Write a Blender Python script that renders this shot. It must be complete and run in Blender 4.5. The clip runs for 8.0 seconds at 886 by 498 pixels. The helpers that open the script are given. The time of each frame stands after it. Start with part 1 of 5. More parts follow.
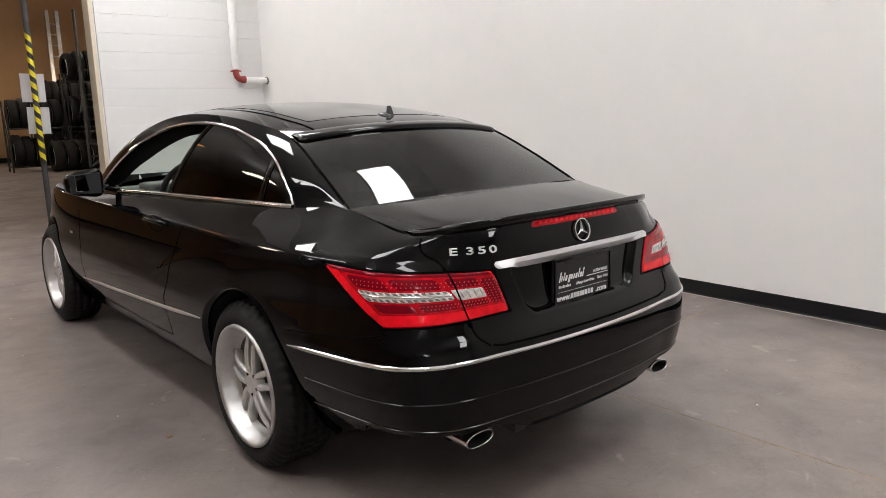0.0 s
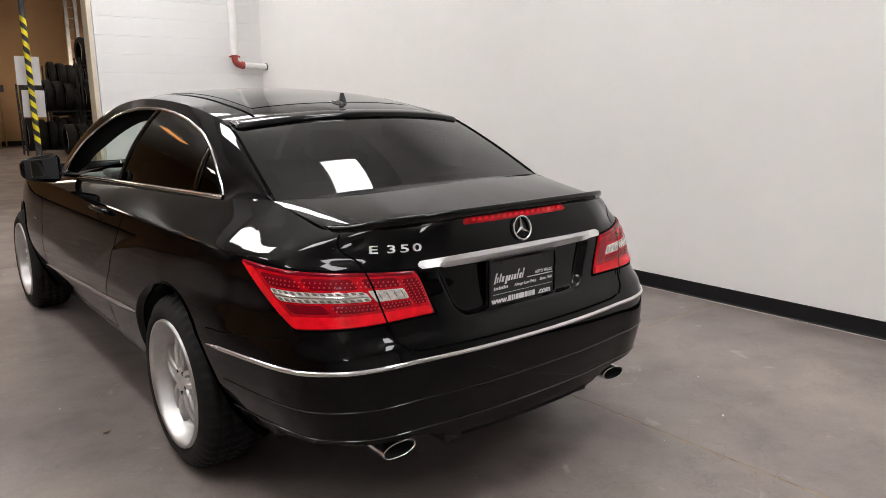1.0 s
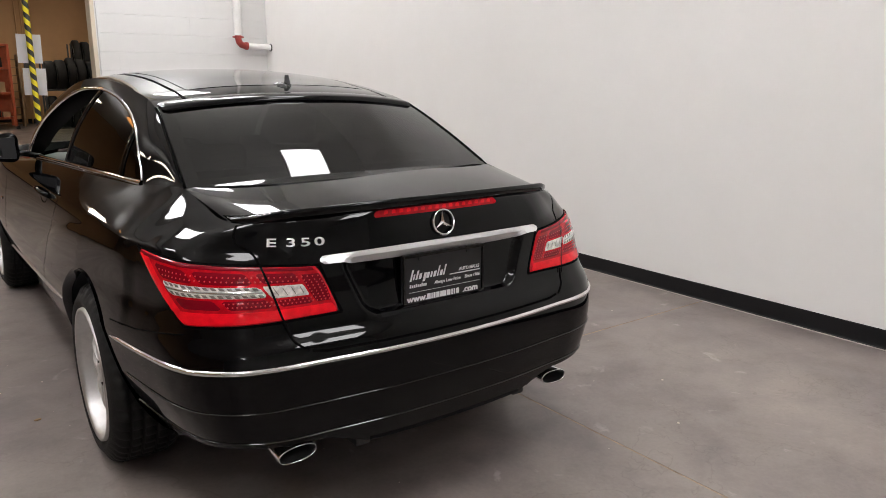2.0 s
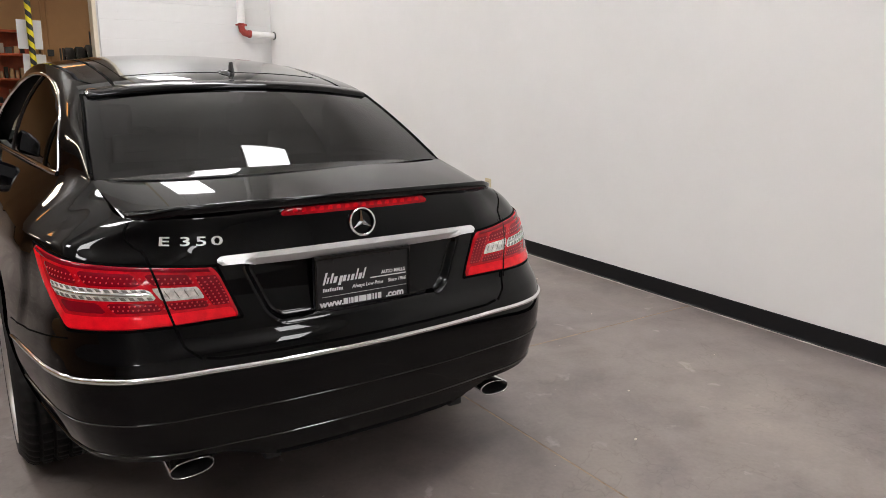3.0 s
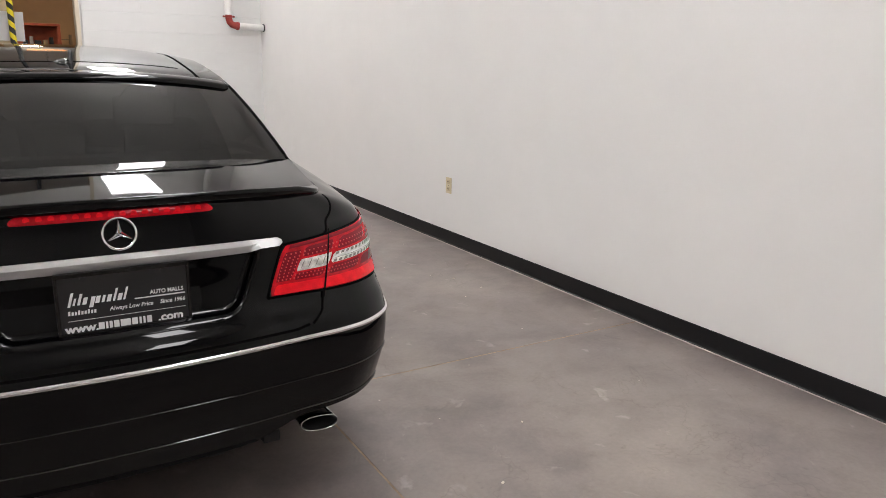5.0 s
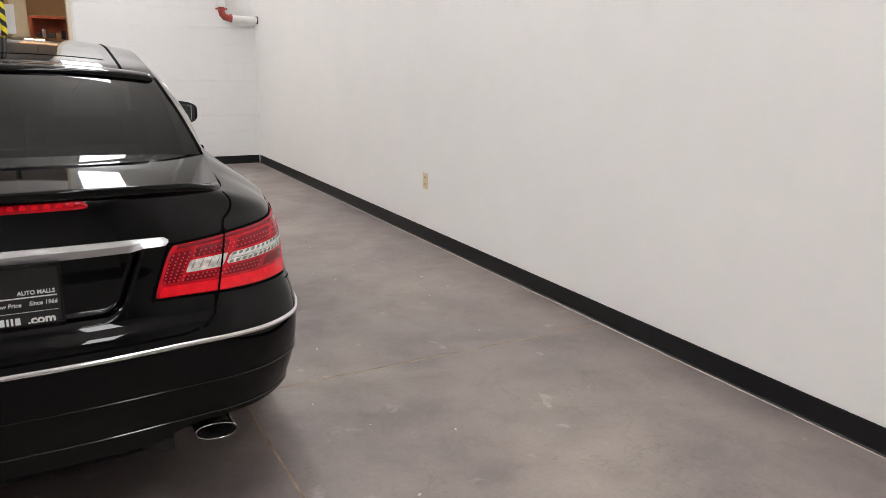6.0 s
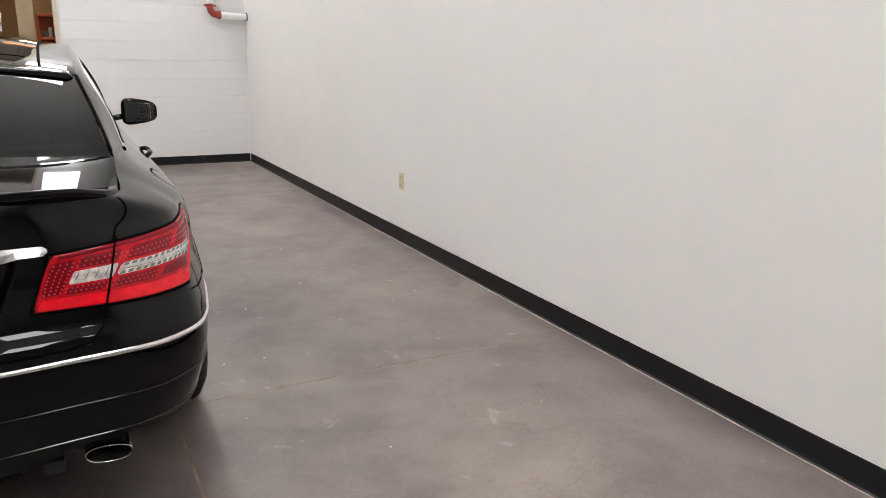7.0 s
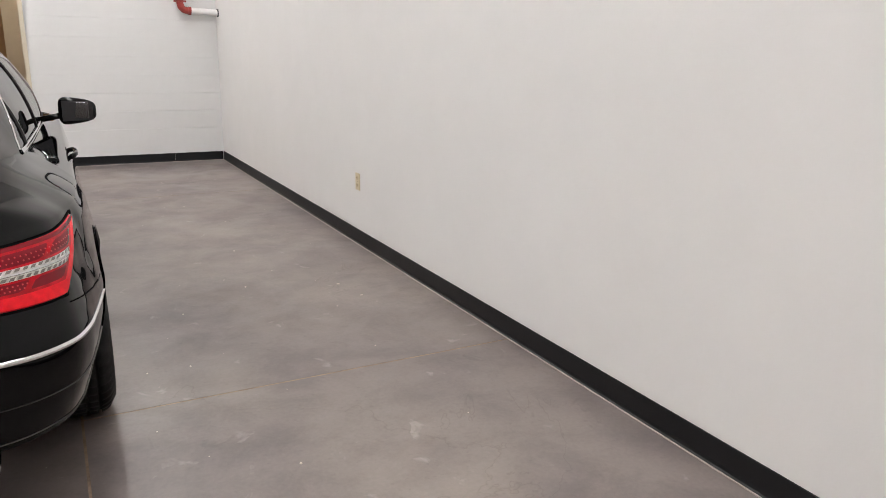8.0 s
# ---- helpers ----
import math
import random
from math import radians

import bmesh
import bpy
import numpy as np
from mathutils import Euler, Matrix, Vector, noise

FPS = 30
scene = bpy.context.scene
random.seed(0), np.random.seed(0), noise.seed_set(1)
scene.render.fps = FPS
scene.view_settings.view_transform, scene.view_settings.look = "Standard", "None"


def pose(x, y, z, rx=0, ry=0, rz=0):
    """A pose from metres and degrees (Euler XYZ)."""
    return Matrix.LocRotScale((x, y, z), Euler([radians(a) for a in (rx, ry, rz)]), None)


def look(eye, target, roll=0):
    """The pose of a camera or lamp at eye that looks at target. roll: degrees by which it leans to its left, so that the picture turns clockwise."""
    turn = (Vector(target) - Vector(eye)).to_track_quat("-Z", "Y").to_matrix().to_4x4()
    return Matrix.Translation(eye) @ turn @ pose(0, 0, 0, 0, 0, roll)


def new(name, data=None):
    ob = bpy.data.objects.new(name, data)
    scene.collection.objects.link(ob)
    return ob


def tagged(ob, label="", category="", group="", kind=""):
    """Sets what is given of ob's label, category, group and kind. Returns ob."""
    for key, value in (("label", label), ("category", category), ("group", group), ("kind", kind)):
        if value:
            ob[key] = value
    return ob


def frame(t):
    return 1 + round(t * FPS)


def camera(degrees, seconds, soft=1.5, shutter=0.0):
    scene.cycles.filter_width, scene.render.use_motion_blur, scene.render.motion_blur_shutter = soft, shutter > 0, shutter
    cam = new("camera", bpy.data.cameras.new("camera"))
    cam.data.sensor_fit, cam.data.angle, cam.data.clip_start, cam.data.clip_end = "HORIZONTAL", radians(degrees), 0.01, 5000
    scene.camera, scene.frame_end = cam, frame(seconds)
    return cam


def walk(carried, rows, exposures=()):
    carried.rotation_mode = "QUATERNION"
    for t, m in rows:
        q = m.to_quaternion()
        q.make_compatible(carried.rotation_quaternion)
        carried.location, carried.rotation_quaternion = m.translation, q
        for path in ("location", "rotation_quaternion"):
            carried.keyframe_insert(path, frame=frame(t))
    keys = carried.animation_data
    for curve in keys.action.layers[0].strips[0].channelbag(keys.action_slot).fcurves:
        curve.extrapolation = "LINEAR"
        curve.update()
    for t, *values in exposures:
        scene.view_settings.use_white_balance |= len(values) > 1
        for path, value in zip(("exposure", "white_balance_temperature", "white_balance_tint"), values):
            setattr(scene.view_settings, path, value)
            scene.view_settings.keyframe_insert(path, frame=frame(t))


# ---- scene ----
cam = camera(62.5, 8.0, soft=0.9)
PATH = [
    (0, (-1.963, -1.545, 1.33), (-0.685, -0.054, 0.949), -1.4),
    (0.5, (-1.819, -1.587, 1.323), (-0.56, -0.082, 0.933), -1.0),
    (1, (-1.643, -1.621, 1.322), (-0.414, -0.097, 0.914), -0.6),
    (1.5, (-1.456, -1.687, 1.324), (-0.262, -0.142, 0.894), -0.2),
    (3, (-0.943, -1.764, 1.318), (0.156, -0.161, 0.847), 0.9),
    (3.5, (-0.751, -1.821, 1.32), (0.322, -0.2, 0.848), 1.0),
    (4, (-0.58, -1.834, 1.31), (0.466, -0.196, 0.838), 1.0),
    (4.5, (-0.39, -1.822, 1.312), (0.631, -0.169, 0.834), 1.0),
    (6, (0.132, -1.906, 1.31), (1.078, -0.217, 0.807), 1.1),
    (6.5, (0.295, -1.9, 1.314), (1.219, -0.2, 0.807), 1.1),
    (7, (0.448, -1.901, 1.31), (1.358, -0.195, 0.8), 1.0),
    (7.5, (0.634, -1.912, 1.313), (1.536, -0.204, 0.796), 0.7),
    (8, (0.75, -1.94, 1.33), (1.663, -0.239, 0.809), 1.1),
]
walk(cam, [(t, look(eye, target, roll)) for t, eye, target, roll in PATH])

import functools

# ---------------------------------------------------------------- world and light
world = bpy.data.worlds.new("world")
scene.world = world
world.use_nodes = True
world.node_tree.nodes["Background"].inputs[0].default_value = (0.9, 0.95, 1.0, 1)
world.node_tree.nodes["Background"].inputs[1].default_value = 0.02
CEIL = 5.2


# ---------------------------------------------------------------- materials
def mat(name, col, rough=0.5, metal=0.0, var=0.0, scale=4.0, bump=0.0, bscale=60.0, coat=0.0, emit=0.0, spec=0.5, fine=0.0, distort=0.0, detail=6.0):
    """A principled material with colour variation at two scales and fine relief, in object space metres."""
    m = bpy.data.materials.new(name)
    m.use_nodes = True
    nt = m.node_tree
    b = nt.nodes["Principled BSDF"]
    b.inputs["Base Color"].default_value = (*col, 1)
    b.inputs["Roughness"].default_value = rough
    b.inputs["Metallic"].default_value = metal
    b.inputs["Coat Weight"].default_value = coat
    b.inputs["Coat Roughness"].default_value = 0.02
    b.inputs["Specular IOR Level"].default_value = spec
    if emit:
        b.inputs["Emission Color"].default_value = (*col, 1)
        b.inputs["Emission Strength"].default_value = emit
    if var or bump:
        tc = nt.nodes.new("ShaderNodeTexCoord")
    if var:
        n1 = nt.nodes.new("ShaderNodeTexNoise")
        n1.inputs["Scale"].default_value = scale
        n1.inputs["Detail"].default_value = detail
        n1.inputs["Distortion"].default_value = distort
        n2 = nt.nodes.new("ShaderNodeTexNoise")
        n2.inputs["Scale"].default_value = scale * 9
        n2.inputs["Detail"].default_value = 5
        for n in (n1, n2):
            nt.links.new(tc.outputs["Object"], n.inputs["Vector"])
        mix = nt.nodes.new("ShaderNodeMath")
        mix.operation = "MULTIPLY_ADD"
        mix.inputs[1].default_value = 0.35
        nt.links.new(n2.outputs["Fac"], mix.inputs[0])
        nt.links.new(n1.outputs["Fac"], mix.inputs[2])
        ramp = nt.nodes.new("ShaderNodeValToRGB")
        ramp.color_ramp.elements[0].position = 0.42
        ramp.color_ramp.elements[1].position = 0.92
        ramp.color_ramp.elements[0].color = (*[c * (1 - var) for c in col], 1)
        ramp.color_ramp.elements[1].color = (*[min(1, c * (1 + var)) for c in col], 1)
        nt.links.new(mix.outputs[0], ramp.inputs[0])
        nt.links.new(ramp.outputs[0], b.inputs["Base Color"])
        if fine:
            rr = nt.nodes.new("ShaderNodeMapRange")
            rr.inputs[1].default_value, rr.inputs[2].default_value = 0.4, 0.95
            rr.inputs[3].default_value, rr.inputs[4].default_value = rough - fine, rough + fine
            nt.links.new(mix.outputs[0], rr.inputs[0])
            nt.links.new(rr.outputs[0], b.inputs["Roughness"])
    if bump:
        n3 = nt.nodes.new("ShaderNodeTexNoise")
        n3.inputs["Scale"].default_value = bscale
        n3.inputs["Detail"].default_value = 6
        nt.links.new(tc.outputs["Object"], n3.inputs["Vector"])
        bp = nt.nodes.new("ShaderNodeBump")
        bp.inputs["Strength"].default_value = bump
        bp.inputs["Distance"].default_value = 0.004
        nt.links.new(n3.outputs["Fac"], bp.inputs["Height"])
        nt.links.new(bp.outputs[0], b.inputs["Normal"])
    return m


def glass(name, col, rough=0.0, amount=0.75):
    """Thin tinted glass: see-through tint under a clear reflection."""
    m = bpy.data.materials.new(name)
    m.use_nodes = True
    nt = m.node_tree
    nt.nodes.remove(nt.nodes["Principled BSDF"])
    tr = nt.nodes.new("ShaderNodeBsdfTransparent")
    tr.inputs[0].default_value = (*col, 1)
    gl = nt.nodes.new("ShaderNodeBsdfGlossy")
    gl.inputs["Roughness"].default_value = rough
    lw = nt.nodes.new("ShaderNodeLayerWeight")
    lw.inputs[0].default_value = 0.5
    pw = nt.nodes.new("ShaderNodeMath")
    pw.operation, pw.inputs[1].default_value = "POWER", 5.0
    fr = nt.nodes.new("ShaderNodeMath")
    fr.operation, fr.inputs[1].default_value, fr.inputs[2].default_value = "MULTIPLY_ADD", 0.92, 0.062
    nt.links.new(lw.outputs["Facing"], pw.inputs[0])
    nt.links.new(pw.outputs[0], fr.inputs[0])
    mx = nt.nodes.new("ShaderNodeMixShader")
    nt.links.new(fr.outputs[0], mx.inputs[0])
    nt.links.new(tr.outputs[0], mx.inputs[1])
    nt.links.new(gl.outputs[0], mx.inputs[2])
    nt.links.new(mx.outputs[0], nt.nodes["Material Output"].inputs[0])
    return m


PAINT = mat("black_paint", (0.001, 0.001, 0.0013), 0.03, spec=0.25)
GLOSS = mat("black_gloss", (0.002, 0.002, 0.002), 0.06)
GAP = mat("gap_black", (0.0015, 0.0015, 0.0015), 0.9, spec=0.05)
SATINB = mat("satin_black", (0.003, 0.003, 0.0032), 0.5, spec=0.08)
TRIM = mat("black_plastic", (0.012, 0.012, 0.013), 0.55, bump=0.15, bscale=300)
CHROME = mat("chrome", (0.82, 0.82, 0.83), 0.07, 1.0)
BRIGHT = mat("brushed_chrome", (0.74, 0.74, 0.75), 0.45, 0.7)
SATIN = mat("satin_chrome", (0.66, 0.66, 0.68), 0.3, 1.0)
ALLOY = mat("polished_alloy", (0.56, 0.55, 0.54), 0.36, 0.85, var=0.16, scale=7, fine=0.08)
ALLOYD = mat("machined_alloy", (0.72, 0.715, 0.70), 0.36, 0.7, var=0.15, scale=9)
# rim alloy darkened: the shade behind the spokes is put into the colour
SHADEBARREL = mat("shaded_barrel", (0.09, 0.088, 0.086), 0.5, 0.7, var=0.3, scale=12)
RUBBER = mat("tyre_rubber", (0.009, 0.0087, 0.0085), 0.7, var=0.4, scale=8, bump=0.3, bscale=120, spec=0.3)
LININGM = mat("lining_cloth", (0.006, 0.006, 0.006), 0.9, spec=0.06)
DARK = mat("underbody_black", (0.006, 0.006, 0.006), 0.85)
TINT = glass("tinted_glass", (0.02, 0.019, 0.018))
CLEAR = glass("clear_glass", (0.72, 0.82, 0.76))
LAMPRED = mat("lamp_red", (0.50, 0.003, 0.011), 0.06, var=0.4, scale=30, spec=0.4)
LAMPBRIGHT = mat("lamp_bright_red", (0.85, 0.006, 0.016), 0.1, var=0.15, scale=40, spec=0.35)
LAMPDARK = mat("lamp_dark_red", (0.2, 0.002, 0.010), 0.1, spec=0.35)
LAMPCLEAR = mat("lamp_clear", (0.62, 0.57, 0.54), 0.12, var=0.5, scale=60)
LAMPCELL = mat("lamp_cell", (0.20, 0.17, 0.155), 0.1)
LED = mat("led_pink", (0.62, 0.012, 0.02), 0.5)
LEATHER = mat("leather_dark", (0.02, 0.018, 0.017), 0.5, var=0.2, scale=10, bump=0.2, bscale=200)
DASH = mat("dash_grey", (0.12, 0.125, 0.12), 0.55, var=0.1, scale=12, bump=0.2, bscale=250)
WALLP = mat("wall_paint", (0.78, 0.765, 0.745), 0.6, var=0.035, scale=0.5, bump=0.12, bscale=90, spec=0.3)
BLOCKP = mat("block_paint", (0.74, 0.735, 0.725), 0.5, var=0.03, scale=1.5, bump=0.4, bscale=70, spec=0.35)
LETTER = mat("letter_silver", (0.8, 0.8, 0.8), 0.28, 0.5)
BASEB = mat("rubber_baseboard", (0.007, 0.007, 0.008), 0.45, var=0.2, scale=3, spec=0.3)
CEILP = mat("ceiling_paint", (0.8, 0.79, 0.77), 0.8, var=0.08, scale=0.8)
TAN = mat("tan_wall", (0.52, 0.31, 0.15), 0.7, var=0.08, scale=0.6, bump=0.15, bscale=60)
BEIGE = mat("beige_wall", (0.55, 0.47, 0.35), 0.7, var=0.08, scale=0.6)
LIGHTW = mat("tube_light", (1.0, 0.987, 0.995), 0.5, emit=19.3)
# upward fill glow, added so the ceiling mirrors brighter in deck and glass
CEILFILL = mat("ceiling_fill", (1.0, 0.98, 0.97), 0.5, emit=10.0)
WARML = mat("warm_light", (1.0, 0.86, 0.68), 0.5, emit=19.0)
AMBER = mat("amber_lamp", (1.0, 0.42, 0.12), 0.5, emit=4.5)
STEEL = mat("painted_steel", (0.05, 0.052, 0.055), 0.45, 0.3, var=0.3, scale=5)
YELLOW = mat("tape_yellow", (0.72, 0.6, 0.02), 0.45, var=0.1, scale=8)
BLACKT = mat("tape_black", (0.015, 0.015, 0.015), 0.5)
PAPER = mat("paper_white", (0.82, 0.82, 0.84), 0.7, var=0.03, scale=5)
REDP = mat("pipe_red", (0.33, 0.045, 0.035), 0.45, var=0.3, scale=14)
WHITEP = mat("pipe_white", (0.8, 0.79, 0.77), 0.45, var=0.05, scale=5)
IVORY = mat("ivory_plastic", (0.62, 0.52, 0.34), 0.45)
ALU = mat("ladder_aluminium", (0.55, 0.53, 0.5), 0.4, 0.8, var=0.2, scale=5)
FIBER = mat("ladder_wood", (0.5, 0.32, 0.16), 0.6, var=0.2, scale=7)
ORANGE = mat("orange_steel", (0.36, 0.07, 0.025), 0.5, var=0.3, scale=5)
WHITETXT = mat("white_print", (0.8, 0.8, 0.8), 0.5)
PLATEB = mat("plate_black", (0.012, 0.012, 0.013), 0.3, var=0.2, scale=20)
CARD = mat("cardboard", (0.3, 0.2, 0.11), 0.8, var=0.2, scale=5)
MIRROR = mat("mirror_glass", (0.85, 0.87, 0.88), 0.01, 1.0)


def concrete():
    """Sealed grey-brown warehouse concrete: cloudy tone, stains, trowel gloss."""
    m = bpy.data.materials.new("sealed_concrete")
    m.use_nodes = True
    nt = m.node_tree
    b = nt.nodes["Principled BSDF"]
    tc = nt.nodes.new("ShaderNodeTexCoord")

    def noi(scale, detail, dist=0.0, rough=0.55):
        n = nt.nodes.new("ShaderNodeTexNoise")
        n.inputs["Scale"].default_value, n.inputs["Detail"].default_value = scale, detail
        n.inputs["Distortion"].default_value, n.inputs["Roughness"].default_value = dist, rough
        nt.links.new(tc.outputs["Object"], n.inputs["Vector"])
        return n

    def ramp(src, stops):
        r = nt.nodes.new("ShaderNodeValToRGB")
        e = r.color_ramp.elements
        while len(e) < len(stops):
            e.new(0.5)
        for k, (p, c) in enumerate(stops):
            e[k].position, e[k].color = p, (*c, 1)
        nt.links.new(src, r.inputs[0])
        return r

    def mix(kind, fac, a, c):
        x = nt.nodes.new("ShaderNodeMix")
        x.data_type, x.blend_type = "RGBA", kind
        x.inputs[0].default_value = fac
        nt.links.new(a, x.inputs[6])
        nt.links.new(c, x.inputs[7])
        return x.outputs[2]

    big = ramp(noi(0.9, 8, 0.15).outputs["Fac"], [(0.30, (0.160, 0.133, 0.130)), (0.44, (0.203, 0.170, 0.159)), (0.56, (0.231, 0.195, 0.178)), (0.72, (0.275, 0.233, 0.21))])
    mid = ramp(noi(3.6, 10, 0.35, 0.68).outputs["Fac"], [(0.3, (0.66, 0.65, 0.68)), (0.55, (1, 1, 1)), (0.75, (1.13, 1.12, 1.1))])
    fine = ramp(noi(60, 6).outputs["Fac"], [(0.25, (0.74, 0.74, 0.74)), (0.7, (1.14, 1.14, 1.14))])
    c = mix("MULTIPLY", 0.72, big.outputs[0], mid.outputs[0])
    c = mix("MULTIPLY", 0.3, c, fine.outputs[0])
    # pale scuffs
    vo = ramp(noi(7, 4, 0.8).outputs["Fac"], [(0.66, (0, 0, 0)), (0.74, (0.2, 0.18, 0.17))])
    c = mix("ADD", 0.45, c, vo.outputs[0])
    # dark pits and rubbed-in dirt
    pit = ramp(noi(38, 2, 0.0, 0.4).outputs["Fac"], [(0.27, (0.45, 0.43, 0.42)), (0.34, (1, 1, 1))])
    c = mix("MULTIPLY", 0.15, c, pit.outputs[0])
    dirt = ramp(noi(1.7, 12, 0.2, 0.75).outputs["Fac"], [(0.34, (0.62, 0.58, 0.56)), (0.47, (1, 1, 1))])
    c = mix("MULTIPLY", 0.4, c, dirt.outputs[0])
    # hairline veins and rubbed tyre marks
    vein = ramp(noi(1.1, 5, 0.7, 0.6).outputs["Fac"], [(0.487, (1, 1, 1)), (0.492, (0.72, 0.70, 0.68)), (0.497, (1, 1, 1))])
    veil = ramp(noi(0.8, 2).outputs["Fac"], [(0.5, (1, 1, 1)), (0.56, (0, 0, 0))])
    v2 = mix("LIGHTEN", 1.0, vein.outputs[0], veil.outputs[0])
    c = mix("MULTIPLY", 0.55, c, v2)
    smear = ramp(noi(4.5, 3, 1.6, 0.5).outputs["Fac"], [(0.24, (0.74, 0.72, 0.72)), (0.31, (1, 1, 1))])
    c = mix("MULTIPLY", 0.7, c, smear.outputs[0])
    nt.links.new(c, b.inputs["Base Color"])
    rr = nt.nodes.new("ShaderNodeMapRange")
    rr.inputs[1].default_value, rr.inputs[2].default_value, rr.inputs[3].default_value, rr.inputs[4].default_value = 0.3, 0.75, 0.5, 0.3
    nt.links.new(noi(2.0, 6, 0.8).outputs["Fac"], rr.inputs[0])
    nt.links.new(rr.outputs[0], b.inputs["Roughness"])
    bp = nt.nodes.new("ShaderNodeBump")
    bp.inputs["Strength"].default_value, bp.inputs["Distance"].default_value = 0.03, 0.004
    nt.links.new(noi(25, 8).outputs["Fac"], bp.inputs["Height"])
    nt.links.new(bp.outputs[0], b.inputs["Normal"])
    return m


CONC = concrete()


# ---------------------------------------------------------------- mesh helpers
def link(name, me, material, parent=None, label="", smooth=False):
    ob = new(name, me)
    me.materials.append(material)
    if parent is not None:
        ob.parent = parent
    if label:
        ob["label"] = label
    if smooth:
        for p in me.polygons:
            p.use_smooth = True
    return ob


def part(name, bm, material, parent=None, label="", smooth=False):
    me = bpy.data.meshes.new(name)
    bmesh.ops.recalc_face_normals(bm, faces=bm.faces)
    bm.to_mesh(me)
    bm.free()
    return link(name, me, material, parent, label, smooth)


def raw(name, verts, faces, material, parent=None, label="", smooth=True, normals=None):
    me = bpy.data.meshes.new(name)
    me.from_pydata([tuple(map(float, v)) for v in verts], [], [tuple(map(int, f)) for f in faces])
    me.update()
    ob = link(name, me, material, parent, label, smooth)
    if normals is not None:
        me.normals_split_custom_set_from_vertices([tuple(map(float, n)) for n in normals])
    return ob


def empty(name, at=(0, 0, 0)):
    ob = new(name)
    ob.location = at
    ob.empty_display_size = 0.1
    return ob


def box(bm, c, s, bevel=0.0, rot=None):
    """A box of size s round c, with bevelled edges."""
    m = Matrix.Translation(c) @ (rot or Matrix()) @ Matrix.Diagonal((*s, 1))
    made = bmesh.ops.create_cube(bm, size=1, matrix=m)["verts"]
    if bevel:
        edges = list({e for v in made for e in v.link_edges})
        bmesh.ops.bevel(bm, geom=edges, offset=bevel, segments=2, affect="EDGES", profile=0.7)


def abox(x0, x1, y0, y1, z0, z1, bevel=0.0):
    bm = bmesh.new()
    box(bm, ((x0 + x1) / 2, (y0 + y1) / 2, (z0 + z1) / 2), (abs(x1 - x0), abs(y1 - y0), abs(z1 - z0)), bevel)
    return bm


def rod(bm, a, b, r, seg=10, r2=None):
    """A round bar from a to b."""
    a, b = Vector(a), Vector(b)
    m = Matrix.Translation((a + b) / 2) @ (b - a).to_track_quat("Z", "Y").to_matrix().to_4x4()
    bmesh.ops.create_cone(bm, cap_ends=True, segments=seg, radius1=r, radius2=r if r2 is None else r2, depth=(b - a).length, matrix=m)


def tube(bm, pts, r, seg=10, closed=False):
    """A round bar bent along points."""
    pts = [Vector(p) for p in pts]
    n, rings = len(pts), []
    up = None
    for i, p in enumerate(pts):
        a = pts[(i - 1) % n] if closed or i else p
        c = pts[(i + 1) % n] if closed or i < n - 1 else p
        d = (c - a).normalized()
        if up is None:
            up = d.orthogonal().normalized()
        up = (up - d * up.dot(d)).normalized()
        side = d.cross(up)
        rings.append([bm.verts.new(p + r * (math.cos(k * math.tau / seg) * up + math.sin(k * math.tau / seg) * side)) for k in range(seg)])
    for i in range(n if closed else n - 1):
        a, b = rings[i], rings[(i + 1) % n]
        for k in range(seg):
            bm.faces.new((a[k], a[(k + 1) % seg], b[(k + 1) % seg], b[k]))
    if not closed:
        bm.faces.new(rings[0])
        bm.faces.new(rings[-1])


def lathe(bm, profile, seg=64, wave=None):
    """Turns (axial, radius) pairs round the x axis. wave(j, k) may scale the radius."""
    rings = []
    for j, (x, r) in enumerate(profile):
        ring = []
        for k in range(seg):
            a = math.tau * k / seg
            q = r * (wave(j, k) if wave else 1)
            ring.append(bm.verts.new((x, q * math.cos(a), q * math.sin(a))))
        rings.append(ring)
    for a, b in zip(rings, rings[1:]):
        for k in range(seg):
            bm.faces.new((a[k], a[(k + 1) % seg], b[(k + 1) % seg], b[k]))


def pchip(x, xs, ys):
    """Monotone smooth curve through points."""
    xs, ys = np.asarray(xs, float), np.asarray(ys, float)
    h, d = np.diff(xs), np.diff(ys) / np.diff(xs)
    m = np.zeros(len(xs))
    for k in range(1, len(xs) - 1):
        if d[k - 1] * d[k] > 0:
            w1, w2 = 2 * h[k] + h[k - 1], h[k] + 2 * h[k - 1]
            m[k] = (w1 + w2) / (w1 / d[k - 1] + w2 / d[k])
    m[0], m[-1] = d[0], d[-1]
    x = np.clip(np.asarray(x, float), xs[0], xs[-1])
    i = np.clip(np.searchsorted(xs, x) - 1, 0, len(xs) - 2)
    t = (x - xs[i]) / h[i]
    return ys[i] * (1 + 2 * t) * (1 - t) ** 2 + m[i] * h[i] * t * (1 - t) ** 2 + ys[i + 1] * t * t * (3 - 2 * t) + m[i + 1] * h[i] * t * t * (t - 1)


